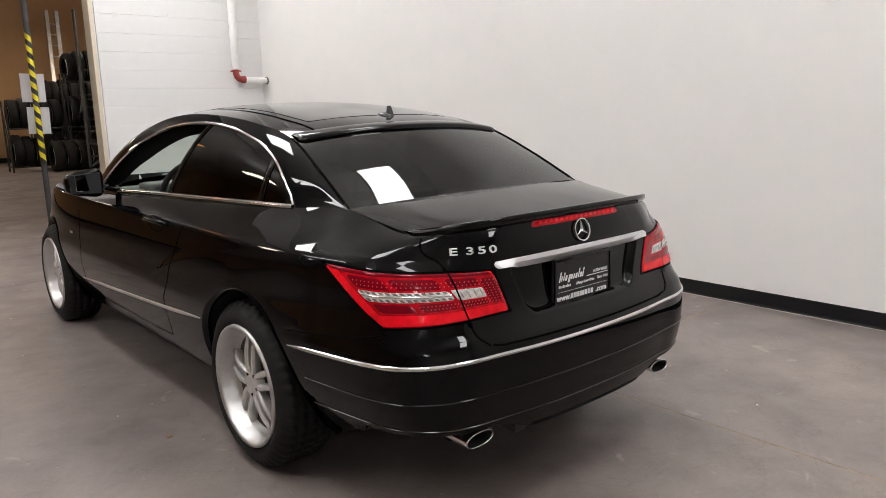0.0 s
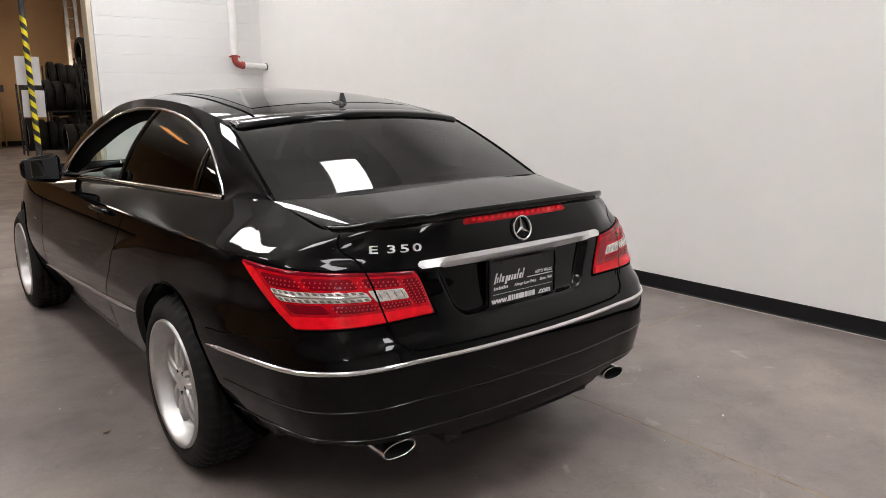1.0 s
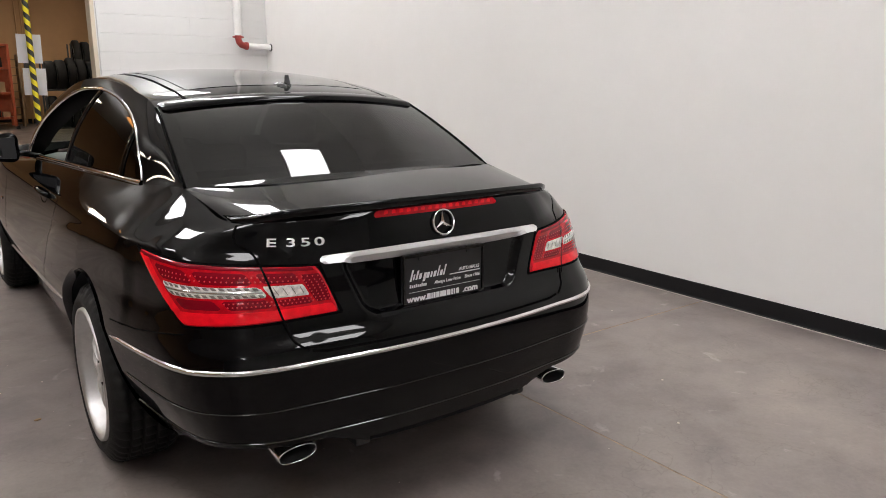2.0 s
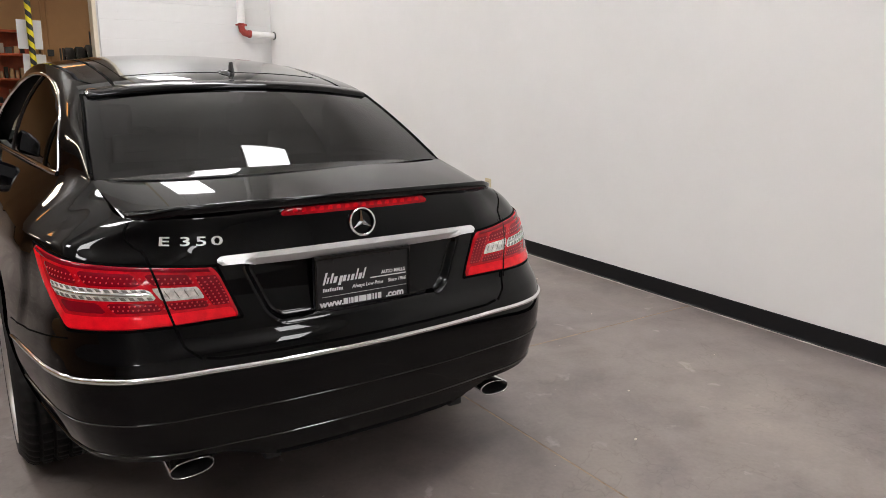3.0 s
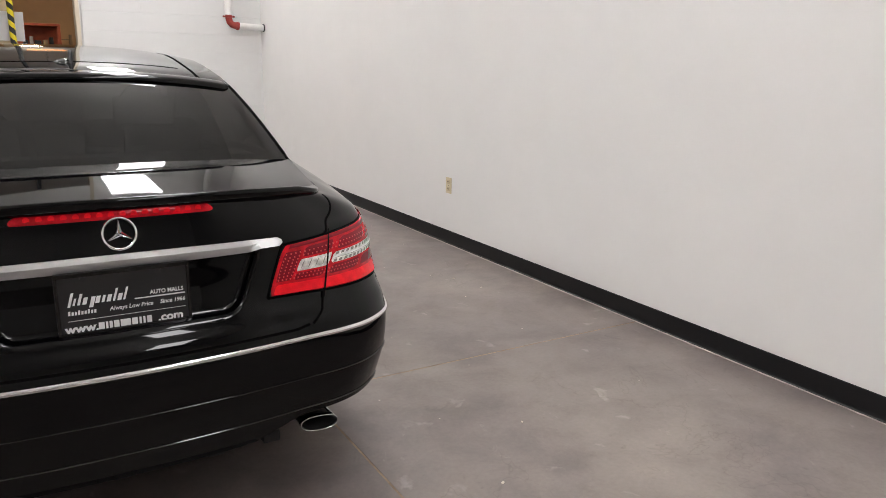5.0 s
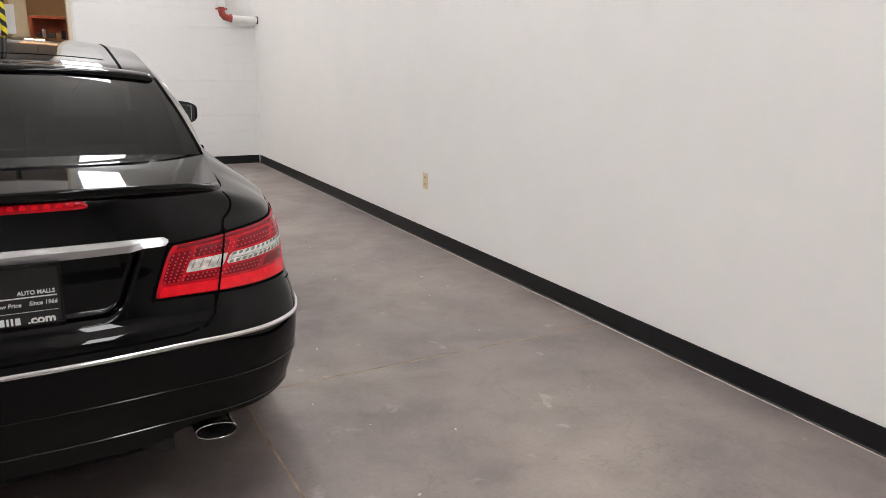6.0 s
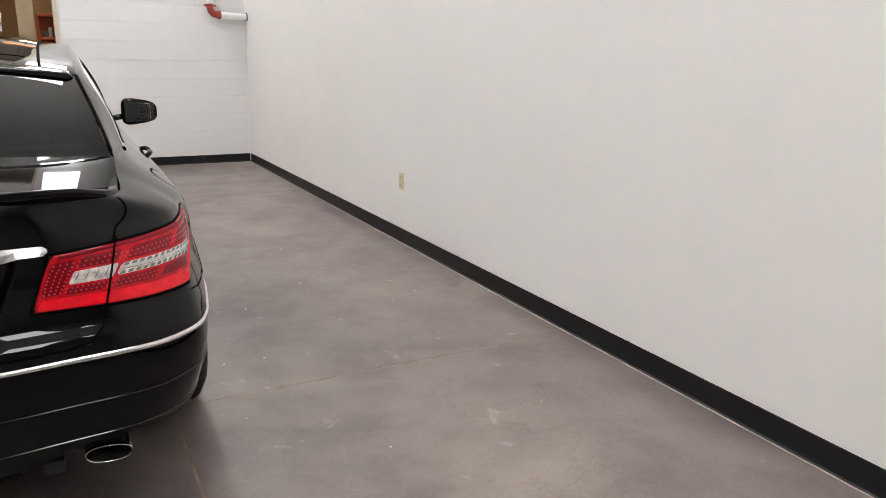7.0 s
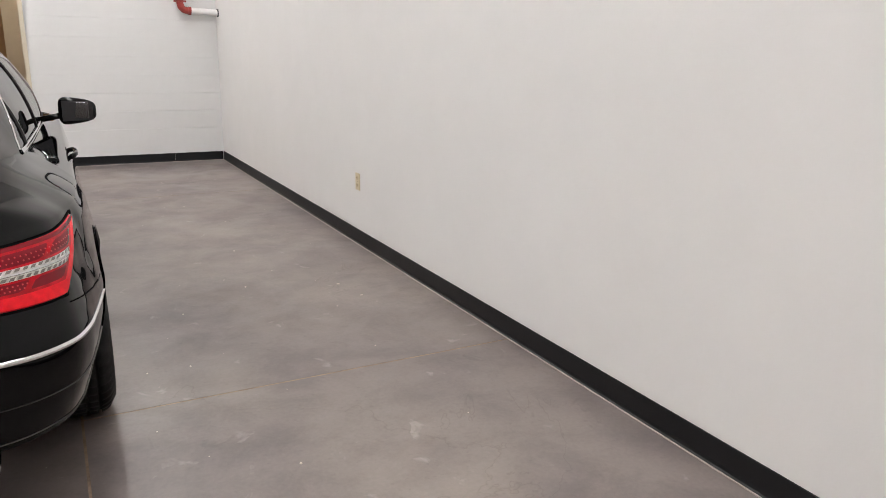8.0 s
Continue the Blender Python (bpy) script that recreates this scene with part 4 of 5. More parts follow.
def bar(name, halfw, z0, z1, material, parent, off, skirt=0.008, label="", n=60, round_=0.02, m=6, bend=0.0, ws=None):
    """A bar across the tail, mirrored about the middle, following the skin."""
    V, F = [], []
    for i in range(n):
        x = -halfw + 2 * halfw * i / (n - 1)
        for j in range(m):
            w = ws[j] if ws else j / (m - 1)
            hh = (z1(abs(x)) if callable(z1) else z1) - (z0(abs(x)) if callable(z0) else z0)
            xx = x * (1 - (round_ / halfw) * abs(2 * w - 1) ** 2)
            z = (z0(abs(xx)) if callable(z0) else z0) + hh * w
            a = at_x(abs(xx), min(z, ZQ))
            edge = i in (0, n - 1) or j in (0, m - 1)
            p = skin_at(a, zv(a, z) if z > 0.86 else z, 1, off + bend * (1 - w) - (skirt if edge else 0))
            V.append((p[0] if xx >= 0 else -p[0], p[1], p[2]))
    for i in range(n - 1):
        for j in range(m - 1):
            F.append((i * m + j, i * m + m + j, i * m + m + j + 1, i * m + j + 1))
    return raw(name, V, F, material, parent, label, True)


bl = bar("brake_light", 0.258, 0.941, 0.964, LAMPRED, car, 0.003, 0.004, "narrow red high-level brake light", round_=0.012)
bar("trunk_chrome", 0.405, lambda x: 0.832 + 0.002 * x, lambda x: 0.860 - 0.03 * x * x, BRIGHT, trunk, 0.005, 0.006, "satin chrome strip", round_=0.012, bend=0.013, ws=[0, 0.03, 0.35, 0.65, 0.97, 1]).data.shade_flat()
for k in range(16):
    x = -0.215 + 0.43 * k / 15
    a = at_x(abs(x), 0.87)
    p = skin_at(a, zv(a, 0.953), 1, 0.003)
    bm = bmesh.new()
    rod(bm, (0, -0.001, 0), (0, 0.002, 0), 0.0075, 10, 0.004)
    o = part("led", bm, LAMPBRIGHT, bl)
    o.location = (p[0] if x >= 0 else -p[0], p[1] - 0.0005, p[2])


# ---------------------------------------------------------------- wheels
WR = 0.321


def tyre_mesh(bm, r=WR, width=0.226, rim=0.233, seg=96):
    h = width / 2
    prof = [(-h + 0.012, rim), (-h, rim + 0.012), (-h - 0.006, rim + 0.035), (-h + 0.006, r - 0.034), (-h + 0.016, r - 0.015), (-h + 0.03, r - 0.005)]
    for c in (-0.062, -0.022, 0.022, 0.062):
        prof += [(c - 0.006, r), (c - 0.0055, r - 0.011), (c + 0.0055, r - 0.011), (c + 0.006, r)]
    prof += [(h - 0.03, r - 0.005), (h - 0.016, r - 0.015), (h - 0.006, r - 0.034), (h + 0.006, rim + 0.035), (h, rim + 0.012), (h - 0.012, rim)]
    blocks = {4, 5, 6, 21, 22, 23, 9, 10, 17, 18, 13, 14}
    lathe(bm, prof, seg * 2, lambda j, k: 1 - (0.03 if j in blocks and (k + (j > 12)) % 4 == 0 else 0))


def wheel(at, side):
    """A deep-dish alloy wheel with five double spokes. side 1: the outer face looks to +x."""
    e = empty("wheel", at)
    e.parent = car
    e["label"] = "polished deep-dish alloy wheel with five double spokes"
    R = 0.230
    bm = bmesh.new()
    tyre_mesh(bm)
    ty = part("tyre", bm, RUBBER, e, "black tyre with grooved tread", True)
    bm = bmesh.new()
    lathe(bm, [(0.108, R + 0.006), (0.118, R + 0.004), (0.118, R - 0.006), (0.110, R - 0.011), (0.10, R - 0.016), (0.058, R - 0.025), (0.046, R - 0.034), (0.04, R - 0.042)], 72)
    part("rim", bm, ALLOY, e, "polished rim lip", True)
    # inner half of the rim, coloured dark in place of shade
    bm = bmesh.new()
    lathe(bm, [(0.04, R - 0.042), (0.036, R - 0.05), (0.0, R - 0.05), (-0.10, R - 0.03), (-0.116, R), (-0.108, R + 0.006)], 72)
    part("barrel", bm, SHADEBARREL, e, "inner barrel, coloured dark for the shade between spokes", True)
    bm = bmesh.new()
    for k in range(5):
        for d in (-1, 1):
            n = 7
            sec = []
            for i in range(n):
                t = i / (n - 1)
                rr = 0.045 + (R - 0.03 - 0.045) * t
                an = k * math.tau / 5 + d * (0.16 + 0.28 * (1 - t) ** 2.2)
                x = 0.080 + 0.010 * math.sin(t * math.pi) - 0.022 * t
                wd = 0.0105 + 0.002 * (1 - t)
                rad = Vector((0, math.cos(an), math.sin(an)))
                tan = Vector((0, -math.sin(an), math.cos(an)))
                c = rad * rr
                sec.append([bm.verts.new(c + tan * o * wd + Vector((x + h, 0, 0))) for o, h in ((-1, -0.03), (-1, -0.004), (-0.6, 0.003), (0.6, 0.003), (1, -0.004), (1, -0.03))])
            for a, b in zip(sec, sec[1:]):
                for q in range(5):
                    bm.faces.new((a[q], a[q + 1], b[q + 1], b[q]))
    part("spokes", bm, ALLOYD, e, "machined double spokes")
    bm = bmesh.new()
    lathe(bm, [(0.05, 0.052), (0.078, 0.051), (0.084, 0.047), (0.080, 0.036), (0.088, 0.031), (0.089, 0.027), (0.085, 0.001)], 40)
    part("hub", bm, ALLOYD, e, smooth=True)
    for k in range(5):
        a = (k + 0.5) * math.tau / 5
        bm = bmesh.new()
        rod(bm, (0.07, 0.043 * math.cos(a), 0.043 * math.sin(a)), (0.0835, 0.043 * math.cos(a), 0.043 * math.sin(a)), 0.008, 6)
        part("wheel_bolt", bm, DARK, e)
    bm = bmesh.new()
    lathe(bm, [(-0.03, 0.06), (-0.03, 0.15), (-0.022, 0.151), (-0.022, 0.06)], 48)
    part("brake_disc", bm, mat("disc_steel", (0.05, 0.049, 0.048), 0.5, 1.0) if "disc_steel" not in bpy.data.materials else bpy.data.materials["disc_steel"], e, smooth=True)
    # dark disc added behind the spokes to keep the gaps black
    bm = bmesh.new()
    lathe(bm, [(-0.034, 0.001), (-0.034, 0.19), (0.0, R - 0.046)], 40)
    part("dark_backing", bm, DARK, e)
    e.matrix_basis = Matrix.Translation(at) @ (Matrix() if side > 0 else Matrix.Rotation(math.pi, 4, "Z")) @ Matrix.Rotation(math.pi / 2 + (0.3 if at[1] > 2 else 0.05), 4, "X")
    return e


for s in (1, -1):
    wheel((s * 0.738, HUBR + 0.018, WR), s)
    wheel((s * 0.742, HUBF, WR), s)


# ---------------------------------------------------------------- car details
def spot_on(x, z, off=0.0):
    """Place and outward normal on the tail at x, z."""
    a = at_x(abs(x), min(z, ZQ))
    v = zv(a, z) if z > 0.86 else z
    p, q = skin_at(a, v, 1, off), skin_at(a, v, 1, off + 1.0)
    n = q - p
    m = MIR if x < 0 else np.ones(3)
    return Vector(p * m), Vector(n * m)


def text_mesh(body, size, depth, bevel=0.0, shear=0.0, bold=0.0):
    cu = bpy.data.curves.new("text", "FONT")
    cu.body, cu.size, cu.extrude, cu.shear, cu.bevel_depth = body, size, depth, shear, bevel
    cu.offset = bevel * 1.2 + bold
    cu.align_x, cu.align_y, cu.resolution_u = "CENTER", "CENTER", 3
    ob = bpy.data.objects.new("text", cu)
    scene.collection.objects.link(ob)
    me = bpy.data.meshes.new_from_object(ob)
    bpy.data.objects.remove(ob)
    return me


def facing(p, n, up=(0, 0, 1)):
    """Pose whose z looks along n with y near up."""
    n = Vector(n).normalized()
    x = Vector(up).cross(n).normalized()
    y = n.cross(x)
    return Matrix((( x.x, y.x, n.x, p[0]), (x.y, y.y, n.y, p[1]), (x.z, y.z, n.z, p[2]), (0, 0, 0, 1)))


# model letters on the lid
for ch, x in (("E", -0.527), ("3", -0.478), ("5", -0.441), ("0", -0.404)):
    p, n = spot_on(x, 0.8935, 0.0008)
    o = link("model_letter", text_mesh(ch, 0.044, 0.0015, 0.0003), LETTER, trunk, "raised chrome letter")
    o.matrix_basis = facing(p, n) @ Matrix.Diagonal((1.36, 0.74, 1, 1))

# round badge: ring with three plain spokes
p, n = spot_on(0.0, 0.908, 0.003)
M = facing(p, n)
bm = bmesh.new()
tube(bm, [(0.0375 * math.cos(k * math.tau / 40), 0.0375 * math.sin(k * math.tau / 40), 0.004) for k in range(40)], 0.0032, 8, True)
for k in range(3):
    a = math.pi / 2 + k * math.tau / 3
    d, t = Vector((math.cos(a), math.sin(a), 0)), Vector((-math.sin(a), math.cos(a), 0))
    tip, l, r, top_ = [bm.verts.new(v) for v in (d * 0.036 + Vector((0, 0, 0.003)), t * 0.0062 + d * 0.004 + Vector((0, 0, 0.001)), -t * 0.0062 + d * 0.004 + Vector((0, 0, 0.001)), Vector((0, 0, 0.008)))]
    bm.faces.new((tip, l, top_))
    bm.faces.new((tip, top_, r))
badge = part("badge", bm, CHROME, trunk, "round chrome badge")
badge.matrix_basis = M

# number plate insert with its holder
PX, PZ0, PZ1, PY = 0.152, 0.672, 0.826, 0.006
bm = abox(-PX, PX, PY, PY + 0.012, PZ0, PZ1, 0.004)
plate = part("number_plate", bm, PLATEB, car, "black dealer plate with white print")
bm = bmesh.new()
for x0, x1, z0, z1 in ((-PX, PX, PZ0, PZ0 + 0.008), (-PX, PX, PZ1 - 0.010, PZ1), (-PX, -PX + 0.007, PZ0 + 0.008, PZ1 - 0.010), (PX - 0.007, PX, PZ0 + 0.008, PZ1 - 0.010)):
    box(bm, ((x0 + x1) / 2, PY - 0.002, (z0 + z1) / 2), (x1 - x0, 0.006, z1 - z0), 0.0015)
part("plate_frame", bm, GLOSS, plate, "glossy black plate frame")
for x in (-0.09, 0.09):
    bm = bmesh.new()
    rod(bm, (x, PY - 0.004, PZ1 - 0.016), (x, PY + 0.001, PZ1 - 0.016), 0.007, 12)
    part("plate_screw", bm, TRIM, plate)


def print_text(body, x, z, size, shear=0.0, squeeze=1.0, bold=0.0):
    o = link("print", text_mesh(body, size, 0.0004, 0, shear, bold), WHITETXT, plate, "white printed words")
    o.matrix_basis = facing((x, PY - 0.0006, z), (0, -1, 0)) @ Matrix.Diagonal((squeeze, 1, 1, 1))


def print_bar(x0, x1, z0, z1, slant=0.0):
    bm = bmesh.new()
    v = [bm.verts.new((x, PY - 0.001, z)) for x, z in ((x0, z0), (x1, z0), (x1 + slant, z1), (x0 + slant, z1))]
    w = [bm.verts.new((q.co.x, PY, q.co.z)) for q in v]
    bm.faces.new(v)
    for k in range(4):
        bm.faces.new((v[k], w[k], w[(k + 1) % 4], v[(k + 1) % 4]))
    part("print_bar", bm, WHITETXT, plate)


print_text("AUTO MALLS", 0.096, 0.756, 0.0145, 0, 0.92, 0.0004)
print_text("Always Low Price", 0.012, 0.728, 0.0145, 0.2, 0.95, 0.0003)
print_text("Since 1966", 0.108, 0.729, 0.0145, 0.2, 0.95, 0.0003)
print_text("www.", -0.101, 0.688, 0.029, 0, 1.05, 0.0011)
print_text(".com", 0.101, 0.688, 0.029, 0, 1.05, 0.0011)
for x, w, hgt in ((-0.065, 0.013, 0.021), (-0.049, 0.005, 0.021), (-0.041, 0.007, 0.021), (-0.031, 0.012, 0.016), (-0.016, 0.023, 0.021), (0.010, 0.013, 0.016), (0.027, 0.005, 0.022), (0.036, 0.005, 0.022), (0.045, 0.011, 0.016)):
    print_bar(x, x + w, 0.680, 0.697)
for k in range(9):
    print_bar(-0.128 + 0.007 * k, -0.1235 + 0.007 * k, 0.7235, 0.7315 if k % 3 else 0.734, 0.001)


# the word mark as a row of plain slanted bars
for x, w, z0, hgt in ((-0.128, 0.006, 0.744, 0.034), (-0.117, 0.005, 0.747, 0.017), (-0.107, 0.006, 0.747, 0.027), (-0.096, 0.009, 0.747, 0.017), (-0.082, 0.009, 0.738, 0.026), (-0.068, 0.009, 0.747, 0.017), (-0.054, 0.006, 0.747, 0.017), (-0.043, 0.009, 0.747, 0.017), (-0.029, 0.005, 0.747, 0.031), (-0.019, 0.009, 0.747, 0.017), (-0.006, 0.005, 0.747, 0.031)):
    print_bar(x, x + w, z0, z0 + hgt, 0.3 * hgt)
print_bar(0.02, 0.139, 0.7435, 0.7465)
print_bar(-0.13, 0.139, 0.7085, 0.7095)

# exhaust tips
for s in (1, -1):
    bm = bmesh.new()
    prof = [(0.0, 0.97), (-0.004, 1.0), (0.0, 1.03), (0.02, 1.03), (0.2, 0.9)]
    rings = []
    seg = 40
    for y, k in prof:
        ring = []
        for q in range(seg):
            a = math.tau * q / seg
            cx_, cz_ = math.cos(a), math.sin(a)
            ring.append(bm.verts.new((math.copysign(abs(cx_) ** 0.85, cx_) * 0.056 * k, y, math.copysign(abs(cz_) ** 0.85, cz_) * 0.0225 * k + 0.10 * math.cos(a) * 0.031)))
        rings.append(ring)
    for a, b in zip(rings, rings[1:]):
        for q in range(seg):
            bm.faces.new((a[q], a[(q + 1) % seg], b[(q + 1) % seg], b[q]))
    ex = part("exhaust_tip", bm, CHROME, car, "oval chrome exhaust tip", True)
    ex.location = (0.490, 0.008, 0.294) if s > 0 else (-0.510, -0.004, 0.316)
    if s > 0:
        ex.scale = (-1, 1, 1)
    bm = bmesh.new()
    rings = []
    for y, k in ((0.0, 0.97), (0.01, 0.9), (0.16, 0.85)):
        rings.append([bm.verts.new((math.cos(math.tau * q / seg) * 0.056 * k, y, math.sin(math.tau * q / seg) * 0.0225 * k + 0.003 * math.cos(math.tau * q / seg))) for q in range(seg)])
    for a, b in zip(rings, rings[1:]):
        for q in range(seg):
            bm.faces.new((a[q], a[(q + 1) % seg], b[(q + 1) % seg], b[q]))
    bm.faces.new(rings[-1])
    part("bore", bm, DARK, ex, "black bore", True)
    bm = bmesh.new()
    tube(bm, [(s * 0.497, 0.19, 0.297), (s * 0.48, 0.5, 0.285), (s * 0.40, 0.8, 0.27)], 0.04, 12)
    part("silencer_pipe", bm, DARK, car)
# valance fins under the bumper
for x in (-0.27, -0.04, 0.20, 0.36):
    bm = bmesh.new()
    box(bm, (x, 0.10, 0.262), (0.05, 0.10, 0.036), 0.008)
    part("valance_fin", bm, TRIM, bumper)
# closing panel behind the bumper's lower edge
bm = bmesh.new()
box(bm, (0, 0.33, 0.345), (1.2, 0.5, 0.02), 0.004)
part("valance", bm, DARK, bumper)

# roof aerial: low base with an upright stub
za = float(top(1.1, 0)[2])
bm = bmesh.new()
bmesh.ops.create_uvsphere(bm, u_segments=20, v_segments=10, radius=1, matrix=Matrix.Translation((-0.008, 1.115, za - 0.002)) @ Matrix.Diagonal((0.036, 0.06, 0.026, 1)))
aerial = part("roof_aerial", bm, GLOSS, car, "black roof aerial with an upright stub", True)
bm = bmesh.new()
secs = []
for k in range(6):
    t = k / 5
    hw, hd, h = 0.016 - 0.005 * t, 0.03 - 0.018 * t, za + 0.005 + 0.046 * t
    secs.append([bm.verts.new((0.014 + 0.004 * t + hw * 0.6 * math.sin(a), 1.10 + 0.012 * t - hd * math.cos(a), h)) for a in np.linspace(0, math.tau, 13)[:-1]])
for a, b in zip(secs, secs[1:]):
    for q in range(12):
        bm.faces.new((a[q], a[(q + 1) % 12], b[(q + 1) % 12], b[q]))
bm.faces.new(secs[-1])
part("stub", bm, TRIM, aerial, smooth=True)

# mirrors and door handles
for s in (1, -1):
    bm = bmesh.new()
    bmesh.ops.create_uvsphere(bm, u_segments=28, v_segments=16, radius=1)
    for v in bm.verts:
        x, y, z = v.co
        f = lambda q, e: math.copysign(abs(q) ** e, q)
        v.co = (f(x, 0.55) * 0.094, (f(y, 0.7) * 0.06 if y > 0 else f(y, 0.35) * 0.03), f(z, 0.5) * (0.068 - 0.016 * f(x, 0.6)))
    mir = part("door_mirror", bm, PAINT, car, "glossy black door mirror", True)
    mir.location = (s * 0.888, 2.60, 0.982)
    if s < 0:
        mir.scale = (-1, 1, 1)
    bm = bmesh.new()
    box(bm, (0, -0.0315, 0.002), (0.136, 0.004, 0.088), 0.0018)
    for v in bm.verts:
        v.co.z *= 1 - 0.9 * v.co.x
    part("mirror_glass", bm, MIRROR, mir, "mirror glass").rotation_euler = (radians(-3), 0, radians(-20))
    bm = bmesh.new()
    box(bm, (0, -0.029, 0.0), (0.152, 0.006, 0.104), 0.002)
    for v in bm.verts:
        v.co.z *= 1 - 0.9 * v.co.x
    part("mirror_rim", bm, TRIM, mir)
    bm = bmesh.new()
    tube(bm, [(s * 0.80, 2.61, 0.955), (s * 0.755, 2.63, 0.945), (s * 0.70, 2.66, 0.93)], 0.016, 10)
    part("mirror_arm", bm, GLOSS, doors[s], smooth=True)
    bm = bmesh.new()
    zz = 0.85
    tube(bm, [Vector(skin_at(at_y(y, zz), zz, s, o)) for y, o in ((1.67, 0.004), (1.69, 0.018), (1.72, 0.026), (1.8, 0.029), (1.88, 0.026), (1.905, 0.018), (1.925, 0.004))], 0.011, 10)
    part("door_handle", bm, PAINT, doors[s], "body-coloured door handle", True)
    cup = []
    for a in np.linspace(0, math.tau, 33):
        cup.append((at_y(1.80, zz) + 0.085 * math.cos(a), zz - 0.004 + 0.034 * math.sin(a)))
    ribbon("handle_cup", cup, 0.004, s, GAP, doors[s], 0.001)
# fuel flap outline on the right wing
flap = []
fa, fz = at_y(0.70, 0.87), 0.878
for a in np.linspace(0, math.tau, 49):
    ca, sa = math.cos(a), math.sin(a)
    z = fz + math.copysign(abs(sa) ** 0.6, sa) * 0.046
    flap.append((fa + math.copysign(abs(ca) ** 0.6, ca) * 0.11, z if z < ZQ else ZQ + (z - ZQ) / 0.115))
ribbon("fuel_flap_gap", flap, 0.007, 1, GAP, car, 0.001)
# side repeater on the front wing
for s in (1, -1):
    bm = bmesh.new()
    box(bm, (0, 0, 0), (0.006, 0.05, 0.014), 0.0028)
    o = part("side_badge", bm, CHROME, car, "small chrome wing badge")
    o.location = skin_at(at_y(3.12, 0.66), 0.66, s, 0.002)

# cabin
bm = abox(-0.6, 0.6, 1.0, 3.0, 0.30, 0.36)
part("cabin_floor", bm, LEATHER, car)
for s in (1, -1):
    bm = bmesh.new()
    box(bm, (s * 0.655, 2.35, 0.66), (0.03, 1.4, 0.5), 0.01)
    part("door_card", bm, LEATHER, doors[s], "dark leather door lining")
    bm = bmesh.new()
    box(bm, (s * 0.60, 1.25, 0.66), (0.06, 0.75, 0.56), 0.02)
    part("rear_side_lining", bm, LEATHER, car)


def seat(x, y, rear=False):
    """A bucket seat: cushion, reclined backrest and headrest."""
    w = 0.5 if not rear else 0.56
    bm = bmesh.new()
    box(bm, (x, y + 0.28, 0.50), (w, 0.5, 0.16), 0.05)
    cushion = part("seat_cushion", bm, LEATHER, car, "dark leather seat cushion", True)
    bm = bmesh.new()
    box(bm, (x, y - 0.02, 0.76 if not rear else 0.74), (w, 0.14, 0.58 if not rear else 0.44), 0.05, Matrix.Rotation(0.3, 4, "X"))
    back = part("seat_backrest", bm, LEATHER, car, "dark leather backrest", True)
    bm = bmesh.new()
    box(bm, (x, y - 0.14, 1.08 if not rear else 1.0), (0.26, 0.09, 0.15), 0.035, Matrix.Rotation(0.2, 4, "X"))
    part("headrest", bm, LEATHER, back, smooth=True)


for x in (-0.35, 0.35):
    seat(x, 1.95)
    seat(x * 0.86, 1.28, True)
bm = abox(-0.58, 0.58, 0.52, 1.05, 0.955, 0.985, 0.01)
part("parcel_shelf", bm, LEATHER, car)
bm = bmesh.new()
box(bm, (0, 2.88, 0.80), (1.26, 0.42, 0.22), 0.07)
box(bm, (-0.35, 2.74, 0.90), (0.38, 0.2, 0.09), 0.035)
part("dashboard", bm, DASH, car, "grey soft dashboard", True)
bm = bmesh.new()
sw = Matrix.Translation((-0.35, 2.46, 0.90)) @ Matrix.Rotation(radians(-68), 4, "X")
tube(bm, [sw @ Vector((0.185 * math.cos(a), 0.185 * math.sin(a), 0)) for a in np.linspace(0, math.tau, 41)[:-1]], 0.016, 10, True)
for a in (0.1, math.pi - 0.1, -math.pi / 2):
    tube(bm, [sw @ Vector((0.04 * math.cos(a), 0.04 * math.sin(a), 0)), sw @ Vector((0.18 * math.cos(a), 0.18 * math.sin(a), 0))], 0.014, 8)
bmesh.ops.create_cone(bm, cap_ends=True, segments=20, radius1=0.065, radius2=0.05, depth=0.04, matrix=sw)
part("steering_wheel", bm, LEATHER, car, "black leather steering wheel", True)
bm = bmesh.new()
tube(bm, [(-0.35, 2.50, 0.89), (-0.35, 2.8, 0.77)], 0.035, 10)
part("steering_column", bm, TRIM, car)
# headlining keeps the cabin dark
P = np.array([[top(y, u) for y in np.linspace(1.02, 2.4, 20)] for u in np.linspace(0, 0.95, 16)])
N = normals(P)
N *= np.sign(N[..., 2:3])
cells("headlining", P - N * 0.03, -N, np.ones((15, 19), bool), LEATHER, car)

# ---------------------------------------------------------------- on the walls
# sprinkler pipe down the far wall and into the side wall
pipe = tagged(empty("wall_pipe", (2.19, YF - 0.12, 1.8)), label="white drain pipe with a red elbow into the wall", category="pipe")
px_, py_, pz_ = 2.19, YF - 0.12, 1.73
bm = bmesh.new()
rod(bm, (0, 0, 0.05), (0, 0, CEIL - 1.8), 0.045, 24)
part("riser", bm, WHITEP, pipe, smooth=False)
bm = bmesh.new()
rod(bm, (0.10, 0, pz_ - 1.8), (XR - px_ + 0.02, 0, pz_ - 1.8 - 0.012), 0.036, 24)
part("branch", bm, WHITEP, pipe)
bm = bmesh.new()
tube(bm, [(0, 0, 0.05), (0, 0, 0.01), (0.010, 0, -0.03), (0.035, 0, -0.058), (0.07, 0, -0.068), (0.11, 0, -0.07)], 0.039, 18)
el = part("elbow", bm, REDP, pipe, "red grooved elbow", True)
